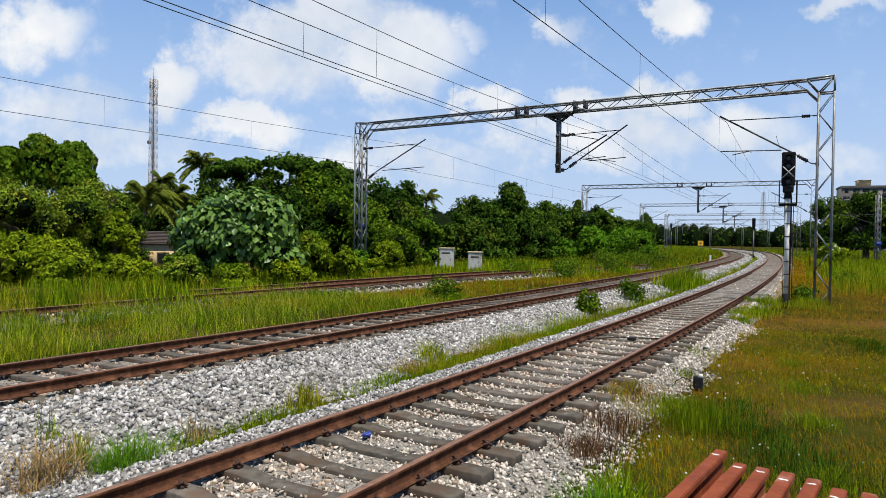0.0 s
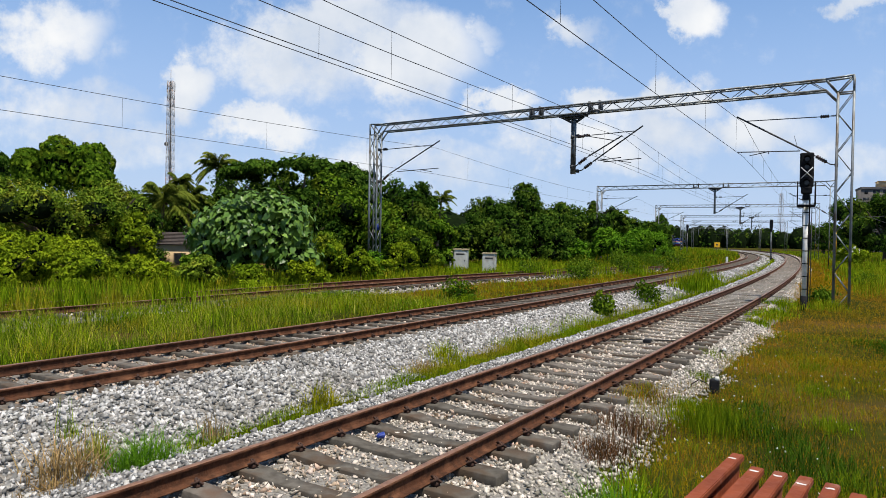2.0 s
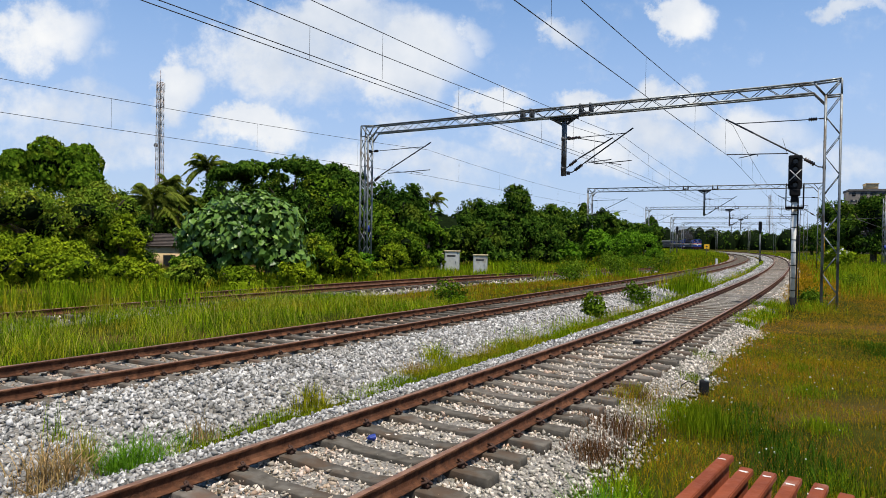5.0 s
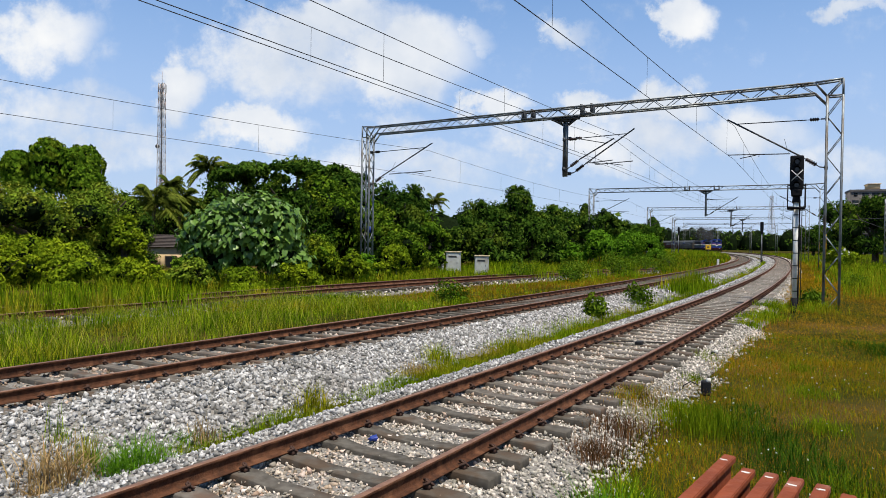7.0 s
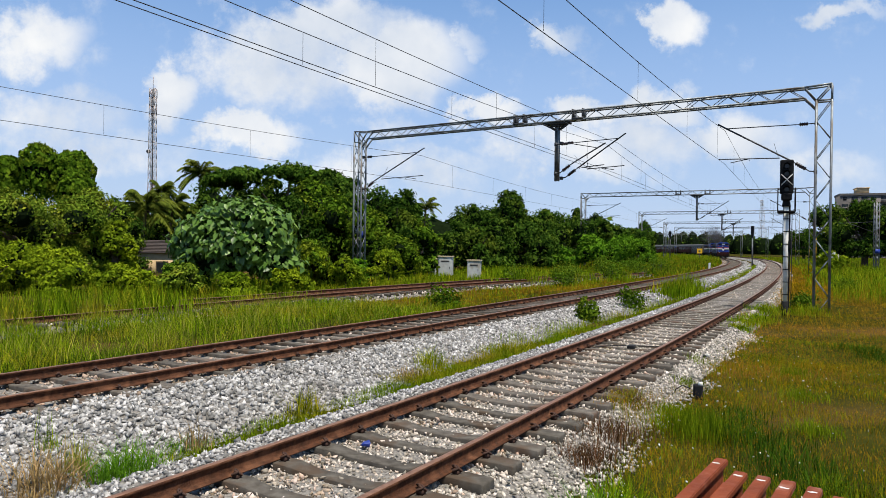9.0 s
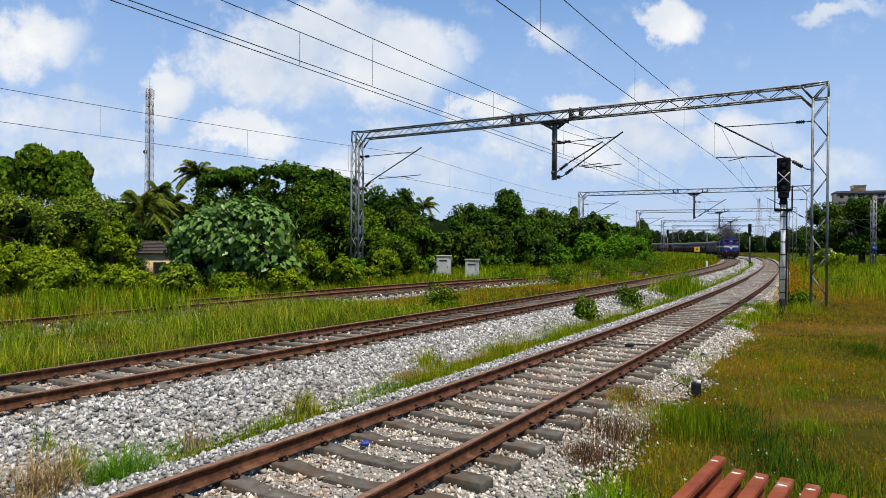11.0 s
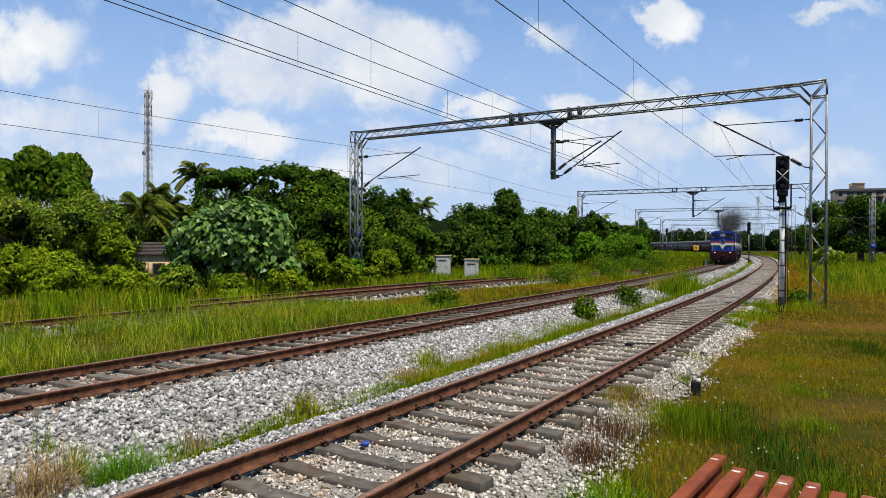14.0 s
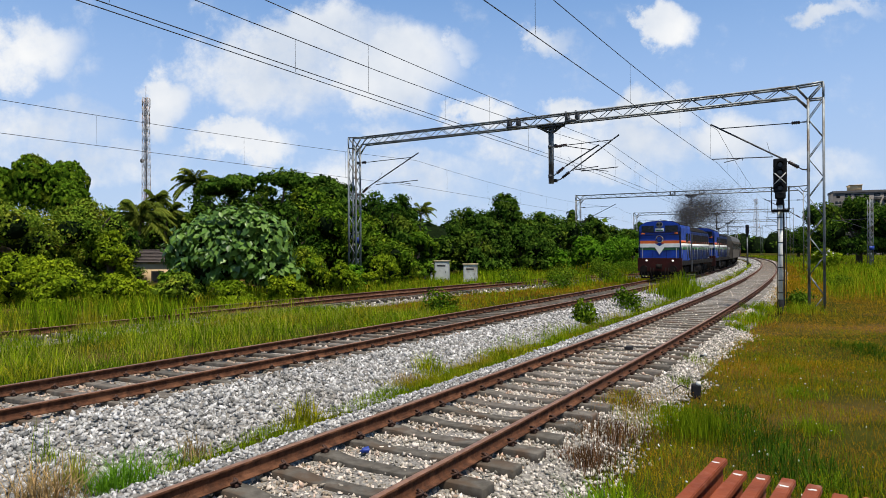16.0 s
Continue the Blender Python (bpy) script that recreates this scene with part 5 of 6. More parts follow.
def palm(x, y, z, frond=3.4, count=20, seed=0):
    rng = np.random.default_rng(seed)
    ob = empty("coconut_palm", Matrix(), "coconut palm with drooping fronds", "palm", "coconut palms")
    piece("trunk", tube([(x - .6, y, -.6), (x - .3, y, z * .5), (x, y, z - .2)], [.24, .17, .13], 9), BARK, ob, smooth=True)
    V, F, o = [], [], 0
    for k in range(count):
        a = 2.4 * k + rng.uniform(-.3, .3)
        up = rng.uniform(-.35, 1.45)
        L = frond * rng.uniform(.8, 1.1)
        t = np.linspace(0, 1, 14)[:, None]
        hd = np.array((math.cos(a), math.sin(a), 0))
        mid = np.array((x, y, z)) + hd * (t * L * math.cos(up * .8)) + np.array((0, 0, 1.0)) * (t * L * math.sin(up) * 1.15 - t ** 2.4 * L * .65)
        side = np.cross(hd, (0, 0, 1.0))
        v, f = tube(mid, np.linspace(.035, .008, 14), 4)
        V.append(v); F.append(f + o); o += len(v)
        for s in (-1, 1):
            u = np.linspace(.08, 1, 44)
            base = np.stack([np.interp(u, t[:, 0], mid[:, i]) for i in range(3)], 1)
            ll = (.14 + .50 * np.sin(u * 3.0) ** .7)[:, None] * frond / 3.4
            tip = base + side * s * ll * .8 + hd * ll * .55 - np.array((0, 0, 1.0)) * ll * rng.uniform(.35, .95, (44, 1))
            w = hd * .07
            q = np.stack([base - w, base + w, tip + w * .2, tip - w * .2], 1).reshape(-1, 3)
            V.append(q); F.append(np.arange(len(q)).reshape(-1, 4) + o); o += len(q)
    piece("frond_crown", (np.vstack(V), np.vstack(F)), LEAF_PALM, ob)
    bm = bmesh.new()
    for k in range(5):
        a = k * 1.26
        bmesh.ops.create_icosphere(bm, subdivisions=1, radius=.16, matrix=Matrix.Translation((x + .25 * math.cos(a), y + .25 * math.sin(a), z - .35)))
    part("coconuts", bm, BARK, ob)


palm(-31.7, 88.0, 11.2, 3.3, 46, 3)
palm(-29.1, 66.0, 5.5, 3.3, 40, 4)
palm(-38.6, 92.0, 9.2, 2.8, 30, 5)
palm(-28.9, 72.0, 6.0, 3.0, 34, 6)
palm(-2.5, 100.0, 8.0, 2.7, 22, 7)
palm(-36.7, 80.0, 5.5, 2.8, 20, 8)
palm(-6.5, 120.0, 9.6, 2.4, 18, 9)


def far_woods():
    """The wooded skyline all round."""
    rng = np.random.default_rng(5)
    V, F, o = [], [], 0
    W = []
    for k in range(270):
        px = -0.75 + 1.5 * k / 269 + rng.uniform(-.008, .008)
        dep = rng.uniform(400, 470) if px > .27 else rng.uniform(150, 200)
        h = rng.uniform(9, 15) if px > .27 else rng.uniform(7, 10.5)
        W.append((px * dep, dep, h * .2, rng.uniform(5, 9), 5, h * .85))
    P, N = crown_points(W, 44000, rng)
    v, f = leaf_quads(P, N, 1.1, rng)
    ob = new("far_woods", mesh_np("far_woods", v, f, [LEAF_DARK]))
    tagged(ob, "distant line of dark green woods", "trees", kind="stuff")
    # added dark cores, their colour standing for shade between the far crowns
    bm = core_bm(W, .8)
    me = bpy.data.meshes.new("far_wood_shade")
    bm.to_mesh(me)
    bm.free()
    me.materials.append(CROWN_SHADE)
    tagged(new("far_wood_shade", me), "dark cores coloured as the shade inside the distant woods", "trees", kind="stuff")


far_woods()


# ---- grass ----
STALK = material("pale_grass_stalks", (0.36, 0.34, 0.06), (0.24, 0.26, 0.03), 2, 0.7, island=0.4, translucent=0.3, spec=0.0)
GRASS_SHORT = material("short_green_grass", (0.19, 0.26, 0.008), (0.12, 0.18, 0.006), 0.6, 0.6, island=0.45, translucent=0.35, spec=0.0)
# darker grass: painted shade under tall blades, and the colour of dark clumps
GRASS_DARK = material("dark_and_shaded_grass", (0.055, 0.12, 0.008), (0.03, 0.07, 0.005), 0.7, 0.7, island=0.5, translucent=0.25, spec=0.0)
WEED = material("brown_weeds", (0.15, 0.08, 0.034), (0.085, 0.046, 0.024), 3, 0.8, island=0.5, translucent=0.15, spec=0.0)
SEED = material("golden_seed_heads", (0.46, 0.225, 0.012), (0.31, 0.16, 0.01), 3, 0.8, island=0.4, spec=0.0)

def blades(P, height, width, rng, lean=0.35):
    """Bent blades: each a kite from root to tip."""
    n = len(P)
    a = rng.uniform(0, 6.283, n)
    d = np.stack([np.cos(a), np.sin(a), np.zeros(n)], 1)
    s = np.stack([-np.sin(a), np.cos(a), np.zeros(n)], 1)
    h = (height * rng.uniform(.5, 1.25, n))[:, None]
    bend = h * rng.uniform(.05, 1, (n, 1)) * lean
    w = (width * rng.uniform(.6, 1.3, n))[:, None]
    up = np.array((0, 0, 1.0))
    mid = P + up * h * .5 + d * bend * .3
    V = np.stack([P - up * .05, mid + s * w / 2, P + up * h * .96 + d * bend, mid - s * w / 2], 1)
    return V.reshape(-1, 3), np.arange(4 * n).reshape(-1, 4)


def field(name, count, y0, y1, u_of, u0, u1, height, width, mat, label, seed, power=1.0, patch=0.0, lean=.35, taller=None, rise=None):
    """Blades over the stretch between two offsets from a track."""
    rng = np.random.default_rng(seed)
    y = y0 + (y1 - y0) * rng.uniform(0, 1, count) ** power
    u = rng.uniform(u0, u1, count)
    sl = u_of(y + .5) - u_of(y - .5)
    x = u_of(y) + u * np.sqrt(1 + sl * sl)
    wave = np.sin(x * .9 + 1.7 * np.sin(y * .37)) * np.sin(y * .8 + 1.3 * np.sin(x * .53)) + .5 * np.sin(x * 2.3 + y * 1.9)
    keep = rng.uniform(-1.5, 1.5, count) * (1 - patch) + wave > -1.2 * (1 - patch) - patch * .2
    if u_of is x_one and 1 < u0 < 3:
        keep &= u > stone_edge(y) + rng.normal(0, .10, count)
    u3 = (x - x_three(y)) / 1.17
    keep &= ~((u3 > -1.3) & (u3 < 1.5 + .5 * wave) & (y > 29 + 2 * wave) & (y < 60))
    x, y, wave = x[keep], y[keep], wave[keep]
    far = np.clip(y / 27, .8, 3.0)
    P = np.stack([x, y, ground_height(x, y)], 1)
    if u_of is x_one and 1 < u0 < 3:
        P[:, 2] = np.maximum(P[:, 2], np.interp(u[keep], (1.45, 1.7, 1.9, 2.1), (-.20, -.31, -.41, -.60)))
    if rise:
        P[:, 2] += rng.uniform(*rise, len(x)) * (1 + .25 * wave)
    h = height * (1 + .28 * wave)
    if taller:
        h = h * (1 + taller[0] * np.clip((y - taller[1]) / 20, 0, 1))
    if rise:
        v, f = leaf_quads(P, np.tile((0, 0, 1.0), (len(P), 1)), width * np.clip(y / 22, .3, 2.5), rng, 1.3, 0.0)
    else:
        v, f = blades(P, h, width * far, rng, lean)
    ob = new(name, mesh_np(name, v, f, [mat]))
    tagged(ob, label, "grass", kind="stuff")


field("tall_grass", 62000, -2, 28, x_two, -11, -1.9, .44, .013, GRASS, "tall green grass between the tracks", 21, 1.3, .3, 1.0, (-.35, 17))
# shorter dark blades paint the shade low in the tall grass
field("grass_shade_blades", 26000, 2, 28, x_two, -11, -1.9, .30, .016, GRASS_DARK, "dark green undergrass between the tracks, coloured as shade under the tall blades", 37, 1.2, .6, .8)
field("verge_grass", 46000, 22, 78, x_two, -9, -1.9, .20, .011, GRASS_DRY, "low olive-brown grass between the main line and the siding", 33, 1.2, .2, .9)
field("verge_tufts", 9000, 22, 78, x_two, -9.5, -1.9, .36, .013, GRASS, "green tufts in the low grass", 34, 1.2, .75, .7)
field("pale_stalks", 11000, 2, 25, x_two, -12, -1.9, .60, .011, STALK, "pale flowering grass stalks", 31, 1.4, .5, 1.1)
field("siding_grass", 36000, 14, 64, x_two, -20, -9, .60, .02, GRASS, "rank grass beyond the siding", 22, 1.0, .1, .6)
field("meadow_dry_grass", 15000, 56, 210, x_two, -24, -2.2, .40, .022, GRASS_DRY, "brown-gold grass beside the curving tracks", 42, 1.3, .6, .7)
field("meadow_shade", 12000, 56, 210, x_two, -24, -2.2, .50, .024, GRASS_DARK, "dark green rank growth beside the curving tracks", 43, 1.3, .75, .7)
field("meadow_grass", 22000, 60, 210, x_two, -24, -2.2, .55, .022, GRASS, "long grass beside the curving tracks", 23, 1.3, .1)
field("seeding_grass", 98000, 2.6, 15, x_one, 1.1, 8.0, .10, .0055, GRASS_DRY, "short golden-green seeding grass", 24, 1.35, .2, 1.5)
field("far_seeding_grass", 56000, 14, 52, x_one, 1.1, 13, .14, .008, GRASS_DRY, "golden seeding grass towards the portal", 30, 1.3, .12, 1.3, (.5, 22))
field("yard_grass", 16000, -9, 2.8, x_one, 2.0, 14, .16, .009, GRASS_DRY, "short seeding grass around the stacked rails", 35, 1.0, .12, 1.3)
field("bank_grass", 14000, 140, 275, x_two, -14, -2.3, 1.0, .022, GRASS, "tall grass inside the far bend", 36, 1.0, .05, .5)
field("green_sward", 42000, 2.6, 20, x_one, 1.2, 9, .15, .0065, GRASS_SHORT, "short green grass beside the track", 25, 1.4, .6, .9)
field("seed_heads", 80000, 2.6, 22, x_one, 1.3, 9, .022, .016, SEED, "golden brown seed heads over the grass", 29, 1.4, .3, .7, None, (.07, .22))
field("far_seed_heads", 40000, 16, 56, x_one, 1.6, 14, .03, .017, SEED, "golden brown seed heads towards the portal", 38, 1.3, .25, .7, None, (.10, .30))
field("far_sward", 34000, 45, 230, x_one, 2.8, 45, .6, .022, GRASS, "long green grass beyond the portal", 26, 1.6, .1)
field("rank_grass", 22000, 32, 80, x_one, 4.2, 24, .85, .016, GRASS, "tall bright green grass beyond the signal", 39, 1.2, .1, .6)
field("gold_verge", 20000, 38, 120, x_one, 1.5, 9, .30, .013, GRASS_DRY, "golden grass beside the curving track", 41, 1.3, .1, .8)
field("ditch_grass", 15000, 13, 70, x_one, -3.6, -2.45, .14, .009, GRASS, "low green grass in the drain between the tracks", 27, 1.5, .25, .8)
field("drain_grass", 15000, 8.2, 22, x_one, -3.1, -2.4, .13, .007, GRASS, "low yellow-green grass in the drain", 32, 1.0, .1, .8)
field("ditch_weeds", 9000, 18, 110, x_one, -3.9, -2.3, .34, .012, GRASS, "rough grass in the drain between the tracks", 28, 1.2, .5, .6)


def tuft(x, y, z, r, h, count, mat, label, seed, lean=.9, width=.012):
    rng = np.random.default_rng(seed)
    q = rng.normal(0, r * .45, (count, 2))
    P = np.stack([x + q[:, 0], y + q[:, 1], np.full(count, z)], 1)
    v, f = blades(P, np.full(count, h) * (1.1 - np.hypot(*q.T) / r * .35), width, rng, lean)
    ob = new("grass_tuft", mesh_np("grass_tuft", v, f, [mat]))
    tagged(ob, label, "grass tuft", "grass tufts", "stuff")


tuft(-3.51, 7.64, -.60, .50, .44, 420, GRASS_BRIGHT, "bright green grass tuft on the stones", 1, 1.5, .010)
tuft(-3.74, 7.54, -.58, .3, .26, 160, GRASS_BRIGHT, "low bright green grass at the foot of the bank", 14, 1.4)
tuft(-4.23, 7.26, -.62, .42, .50, 300, STRAW, "withered straw-coloured weed on the ballast", 2, 1.3)
tuft(-4.17, 7.67, -.62, .16, .55, 90, STALK, "thin yellowing reeds on the ballast", 15, .4)
tuft(-4.70, 8.04, -.58, .2, .75, 60, GRASS, "thin tall weeds on the ballast", 16, .4, .008)
tuft(-4.18, 6.83, -.62, .3, .2, 200, STRAW, "withered straw-coloured weed on the ballast", 12, 1.4)
tuft(-3.17, 8.73, -.58, .22, .40, 70, STRAW, "thin dry weeds at the foot of the bank", 17, .5)
tuft(-3.42, 8.79, -.58, .3, .16, 160, GRASS_BRIGHT, "low bright green grass at the foot of the bank", 18, 1.2)
tuft(-2.12, 10.52, -.60, .26, .50, 150, GRASS, "thin green grass tuft in the drain", 3, .9)
tuft(-0.24, 14.49, -.56, .42, .5, 300, GRASS, "thin green grass tuft in the drain", 4, .8)
tuft(-0.67, 13.52, -.56, .4, .25, 160, STRAW, "thin dry weeds at the foot of the bank", 19, .6)
tuft(1.6, 16.6, -.56, .8, .34, 700, GRASS, "spreading green weeds in the drain", 5, 1.1)
tuft(1.35, 5.7, -.45, .42, .50, 420, GRASS_BRIGHT, "tall green grass beside the stones", 6, .9)
tuft(1.75, 6.4, -.45, .35, .42, 240, GRASS, "tall green grass beside the stones", 7, .9)
tuft(2.2, 8.9, -.42, .7, .30, 900, WEED, "brown seeding weeds at the edge of the stones", 8, .8, .008)
tuft(1.7, 7.9, -.42, .5, .26, 700, WEED, "brown seeding weeds at the edge of the stones", 13, .8, .008)
tuft(2.92, 10.66, -.36, .45, .26, 700, WEED, "brown seeding weeds at the edge of the stones", 20, .8, .007)
tuft(9.83, 22.06, -.36, 0.80, 0.35, 420, GRASS, "bright green weeds beside the stones", 130, .9, .022)
tuft(12.67, 26.26, -.36, 0.90, 0.45, 420, GRASS, "bright green weeds beside the stones", 131, .9, .022)
tuft(10.94, 23.18, -.36, 0.70, 0.35, 420, GRASS, "bright green weeds beside the stones", 132, .9, .022)
tuft(14.09, 25.89, -.36, 0.90, 0.45, 420, GRASS, "bright green weeds beside the stones", 133, .9, .022)
tuft(9.04, 20.67, -.36, 0.50, 0.25, 420, GRASS, "bright green weeds beside the stones", 134, .9, .022)
tuft(3.5, 9.2, -.42, .62, .40, 900, GRASS_SHORT, "dark green clump of upright grass", 9, .5, .009)
tuft(14.0, 38.6, -.5, 1.3, 1.3, 600, GRASS, "tall rough grass beside the main line", 10, .5, .03)
tuft(12.2, 36.0, -.5, 1.2, 1.0, 500, GRASS, "tall rough grass beside the main line", 11, .5, .03)


for k in range(26):
    tuft(-15.8 + k * .25 + .4 * math.sin(k * 2.1), 14.8 + .35 * k + 1.1 * math.sin(k * 3.7), -.45, 1.1, .95 + .35 * math.sin(k * 1.3), 150, GRASS, "tall reedy grass beside the siding", 40 + k, .45, .028)


for k in range(14):
    tuft(3.0 + 12 * ((k * .618) % 1), 45 + 1.25 * k + 2.0 * math.sin(k * 2.3), -.45, 1.5, .8 + .5 * ((k * .37) % 1), 190, GRASS, "tall lush grass over the siding", 80 + k, .6, .035)
for k in range(9):
    tuft(3.3 + 4.2 * ((k * .618 + .2) % 1), 7.0 + 1.1 * k, -.42, .42, .20 + .08 * ((k * .41) % 1), 300, GRASS_SHORT, "darker green clump in the seeding grass", 110 + k, .9, .008)


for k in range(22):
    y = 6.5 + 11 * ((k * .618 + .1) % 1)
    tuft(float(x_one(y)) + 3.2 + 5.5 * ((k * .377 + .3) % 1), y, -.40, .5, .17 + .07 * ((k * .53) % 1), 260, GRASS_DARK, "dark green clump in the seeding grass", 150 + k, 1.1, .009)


def white_flowers():
    """Tiny white flower heads that stand on the tips of the short grass."""
    rng = np.random.default_rng(61)
    x, y = rng.uniform(2.0, 8.5, 130), rng.uniform(5.0, 17.0, 130)
    ok = x > x_one(y) + stone_edge(y) + .4
    x, y = x[ok], y[ok]
    P = np.stack([x, y, ground_height(x, y) + rng.uniform(.13, .20, len(x))], 1)
    v, f = stones(P, .024, rng)
    petals = material("white_petals", (0.80, 0.80, 0.74), (0.66, 0.66, 0.58), 4, 0.7, spec=0.0)
    ob = new("flowers", mesh_np("flowers", v, f, [petals]))
    tagged(ob, "tiny white flower heads scattered in the grass", "flowers", kind="stuff")
    v, f = blades(P - np.array((0, 0, .17)), .19, .004, rng, .05)
    ob = new("flower_stalks", mesh_np("flower_stalks", v, f, [GRASS_SHORT]))
    tagged(ob, "thin green stalks of tiny white flowers", "flowers", kind="stuff")


white_flowers()


def small_shrub(x, y, z, r, h, seed):
    rng = np.random.default_rng(seed)
    ob = empty("weed_bush", Matrix(), "small dark leafy bush among grass and stones", "bush", "small bushes")
    cl = [(x, y, z + h * .5, r, r, h * .5), (x + r * .5, y + .1, z + h * .35, r * .7, r * .6, h * .35), (x - r * .4, y, z + h * .7, r * .5, r * .5, h * .3)]
    P, N = crown_points(cl, 950, rng)
    P = P + rng.normal(0, r * .22, P.shape) * (1, 1, 1.3)
    P[:, 2] = np.maximum(P[:, 2], z + .05)
    piece("foliage", leaf_quads(P, N, .085, rng), LEAF, ob)
    piece("stems", trunk_tube(x, y, z - .1, z + h, .025, 6, r, rng), BARK, ob)


for k in range(16):
    y = 44 + 2.3 * k
    small_shrub(float(x_two(y)) - 4.5 - 7 * ((k * .618 + .2) % 1), y, -.45, .9 + .5 * ((k * .37) % 1), .9 + .7 * ((k * .53) % 1), 20 + k)
small_shrub(5.2, 23.9, -.62, .38, .95, 1)
small_shrub(8.2, 29.0, -.60, .55, .95, 2)
small_shrub(0.15, 27.4, -.45, .75, .75, 3)
small_shrub(24.6, 41.0, -.40, .8, .6, 4)
small_shrub(16.2, 30.0, -.40, .6, .45, 5)


def daisies():
    rng = np.random.default_rng(77)
    y = 5.0 + 8 * rng.uniform(0, 1, 90)
    u = rng.uniform(2.2, 6.5, 90)
    x = x_one(y) + u * 1.16
    P = np.stack([x, y, ground_height(x, y) + rng.uniform(.2, .34, 90)], 1)
    v, f = stones(P, .022, rng)
    tagged(new("white_flowers", mesh_np("white_flowers", v, f, [WHITE])), "tiny white flower heads over the grass", "flowers", kind="stuff")


daisies()


def blossom_bush(x, y):
    rng = np.random.default_rng(3)
    ob = empty("flowering_bush", Matrix(), "green bush with white blossom beyond the tall grass", "bush", "small bushes")
    cl = heap(x, y, -.4, 2.3, 1.9, rng, .2)
    P, N = crown_points(cl, 2600, rng)
    piece("foliage", leaf_quads(P, N, .2, rng), LEAF_YELLOW, ob)
    piece("blossom", stones(P[P[:, 2] > 1.3][:60] + (0, -.1, .1), .2, rng), WHITE, ob, "white blossom")


blossom_bush(40.5, 70.0)


# ---- train ----
BLUE = material("loco_blue", (0.004, 0.045, 0.34), (0.003, 0.026, 0.2), 1.2, 0.5, 0, 0.05, obj_rand=-1, c=(0.005, 0.016, 0.09), c_scale=0.9, c_cut=(0.5, 0.74), spec=0.3)
NAVY = material("sooty_navy", (0.004, 0.018, 0.12), (0.005, 0.01, 0.035), 1.0, 0.6, 0, 0.05, obj_rand=-1, c=(0.012, 0.010, 0.010), c_scale=0.7, c_cut=(0.48, 0.68), spec=0.1)
SAFFRON = material("orange_stripe", (0.62, 0.13, 0.02), (0.52, 0.10, 0.02), 2, 0.45, obj_rand=-1)
STRIPE_WHITE = material("white_stripe", (0.72, 0.72, 0.68), (0.60, 0.60, 0.56), 2, 0.45, obj_rand=-1)
STRIPE_GREEN = material("green_stripe", (0.02, 0.10, 0.03), (0.015, 0.075, 0.022), 2, 0.45, obj_rand=-1)
GRIME = material("oily_black", (0.009, 0.008, 0.007), (0.018, 0.014, 0.011), 2.5, 0.85, 0, 0.3, obj_rand=-1, spec=0.08)
BEAM_RED = material("dark_red_beam", (0.045, 0.010, 0.008), (0.022, 0.009, 0.008), 2, 0.7, obj_rand=-1, spec=0.1)
GLASS = material("cab_glass", (0.008, 0.010, 0.012), (0.012, 0.014, 0.016), 2, 0.25, obj_rand=-1, spec=0.25)
COACH = material("coach_grey", (0.125, 0.108, 0.09), (0.085, 0.075, 0.064), 0.8, 0.85, 0.0, obj_rand=-1, spec=0.03)
COACH_RED = material("coach_maroon", (0.1, 0.032, 0.022), (0.065, 0.025, 0.018), 0.8, 0.85, 0.0, obj_rand=-1, spec=0.03)
COACH_ROOF = material("coach_roof", (0.12, 0.12, 0.118), (0.08, 0.08, 0.078), 0.6, 0.7, 0.0, obj_rand=-1, spec=0.04)
LAMP_ON = material("lit_marker_lamp", (1.0, 0.93, 0.80), (1.0, 0.93, 0.80), 2, 0.3, glow=1.5)


def extruded(profile, y0, y1, bevel=0.04):
    """A body of constant section (x, z) from y0 to y1, edges softened."""
    bm = bmesh.new()
    n = len(profile)
    va = [bm.verts.new((x, y0, z)) for x, z in profile]
    vb = [bm.verts.new((x, y1, z)) for x, z in profile]
    bm.faces.new(va)
    bm.faces.new(vb[::-1])
    for i in range(n):
        bm.faces.new((va[i], vb[i], vb[(i + 1) % n], va[(i + 1) % n]))
    bmesh.ops.recalc_face_normals(bm, faces=bm.faces[:])
    if bevel:
        bmesh.ops.bevel(bm, geom=bm.edges[:], offset=bevel, segments=2, affect="EDGES")
    return bm


def section(w, top, z0, shoulder, crown):
    """Half width w to the shoulder, then chamfered and rounded to the top."""
    return [(-w, z0), (w, z0), (w, shoulder), (w * .93, shoulder + (top - shoulder) * .42), (crown, top - .03), (crown * .5, top), (-crown * .5, top), (-crown, top - .03),
            (-w * .93, shoulder + (top - shoulder) * .42), (-w, shoulder)]


def wheelset(name, parent, y):
    ws = piece(name, joined(tube([(-.95, y, .50), (.95, y, .50)], .08, 8)), GRIME, parent)
    for x in (-.87, .87):
        part("wheel", cyl_bm(.50, .13, pose(x, y, .50, 0, 90), 20), GRIME, ws)


def bogie(parent, y, axles=3):
    bg = piece("bogie", joined(boxes([(-1.12, -.98, y - 2.1, y + 2.1, .45, .85), (.98, 1.12, y - 2.1, y + 2.1, .45, .85), (-1, 1, y - .3, y + .3, .5, .9)]),
                               boxes([(s * 1.05 - .12, s * 1.05 + .12, y + k - .18, y + k + .18, .32, .72) for s in (-1, 1) for k in (-1.65, 0, 1.65)])), GRIME, parent)
    for k in ((-1.65, 0, 1.65) if axles == 3 else (-1.3, 1.3)):
        wheelset("wheelset", bg, y + k)


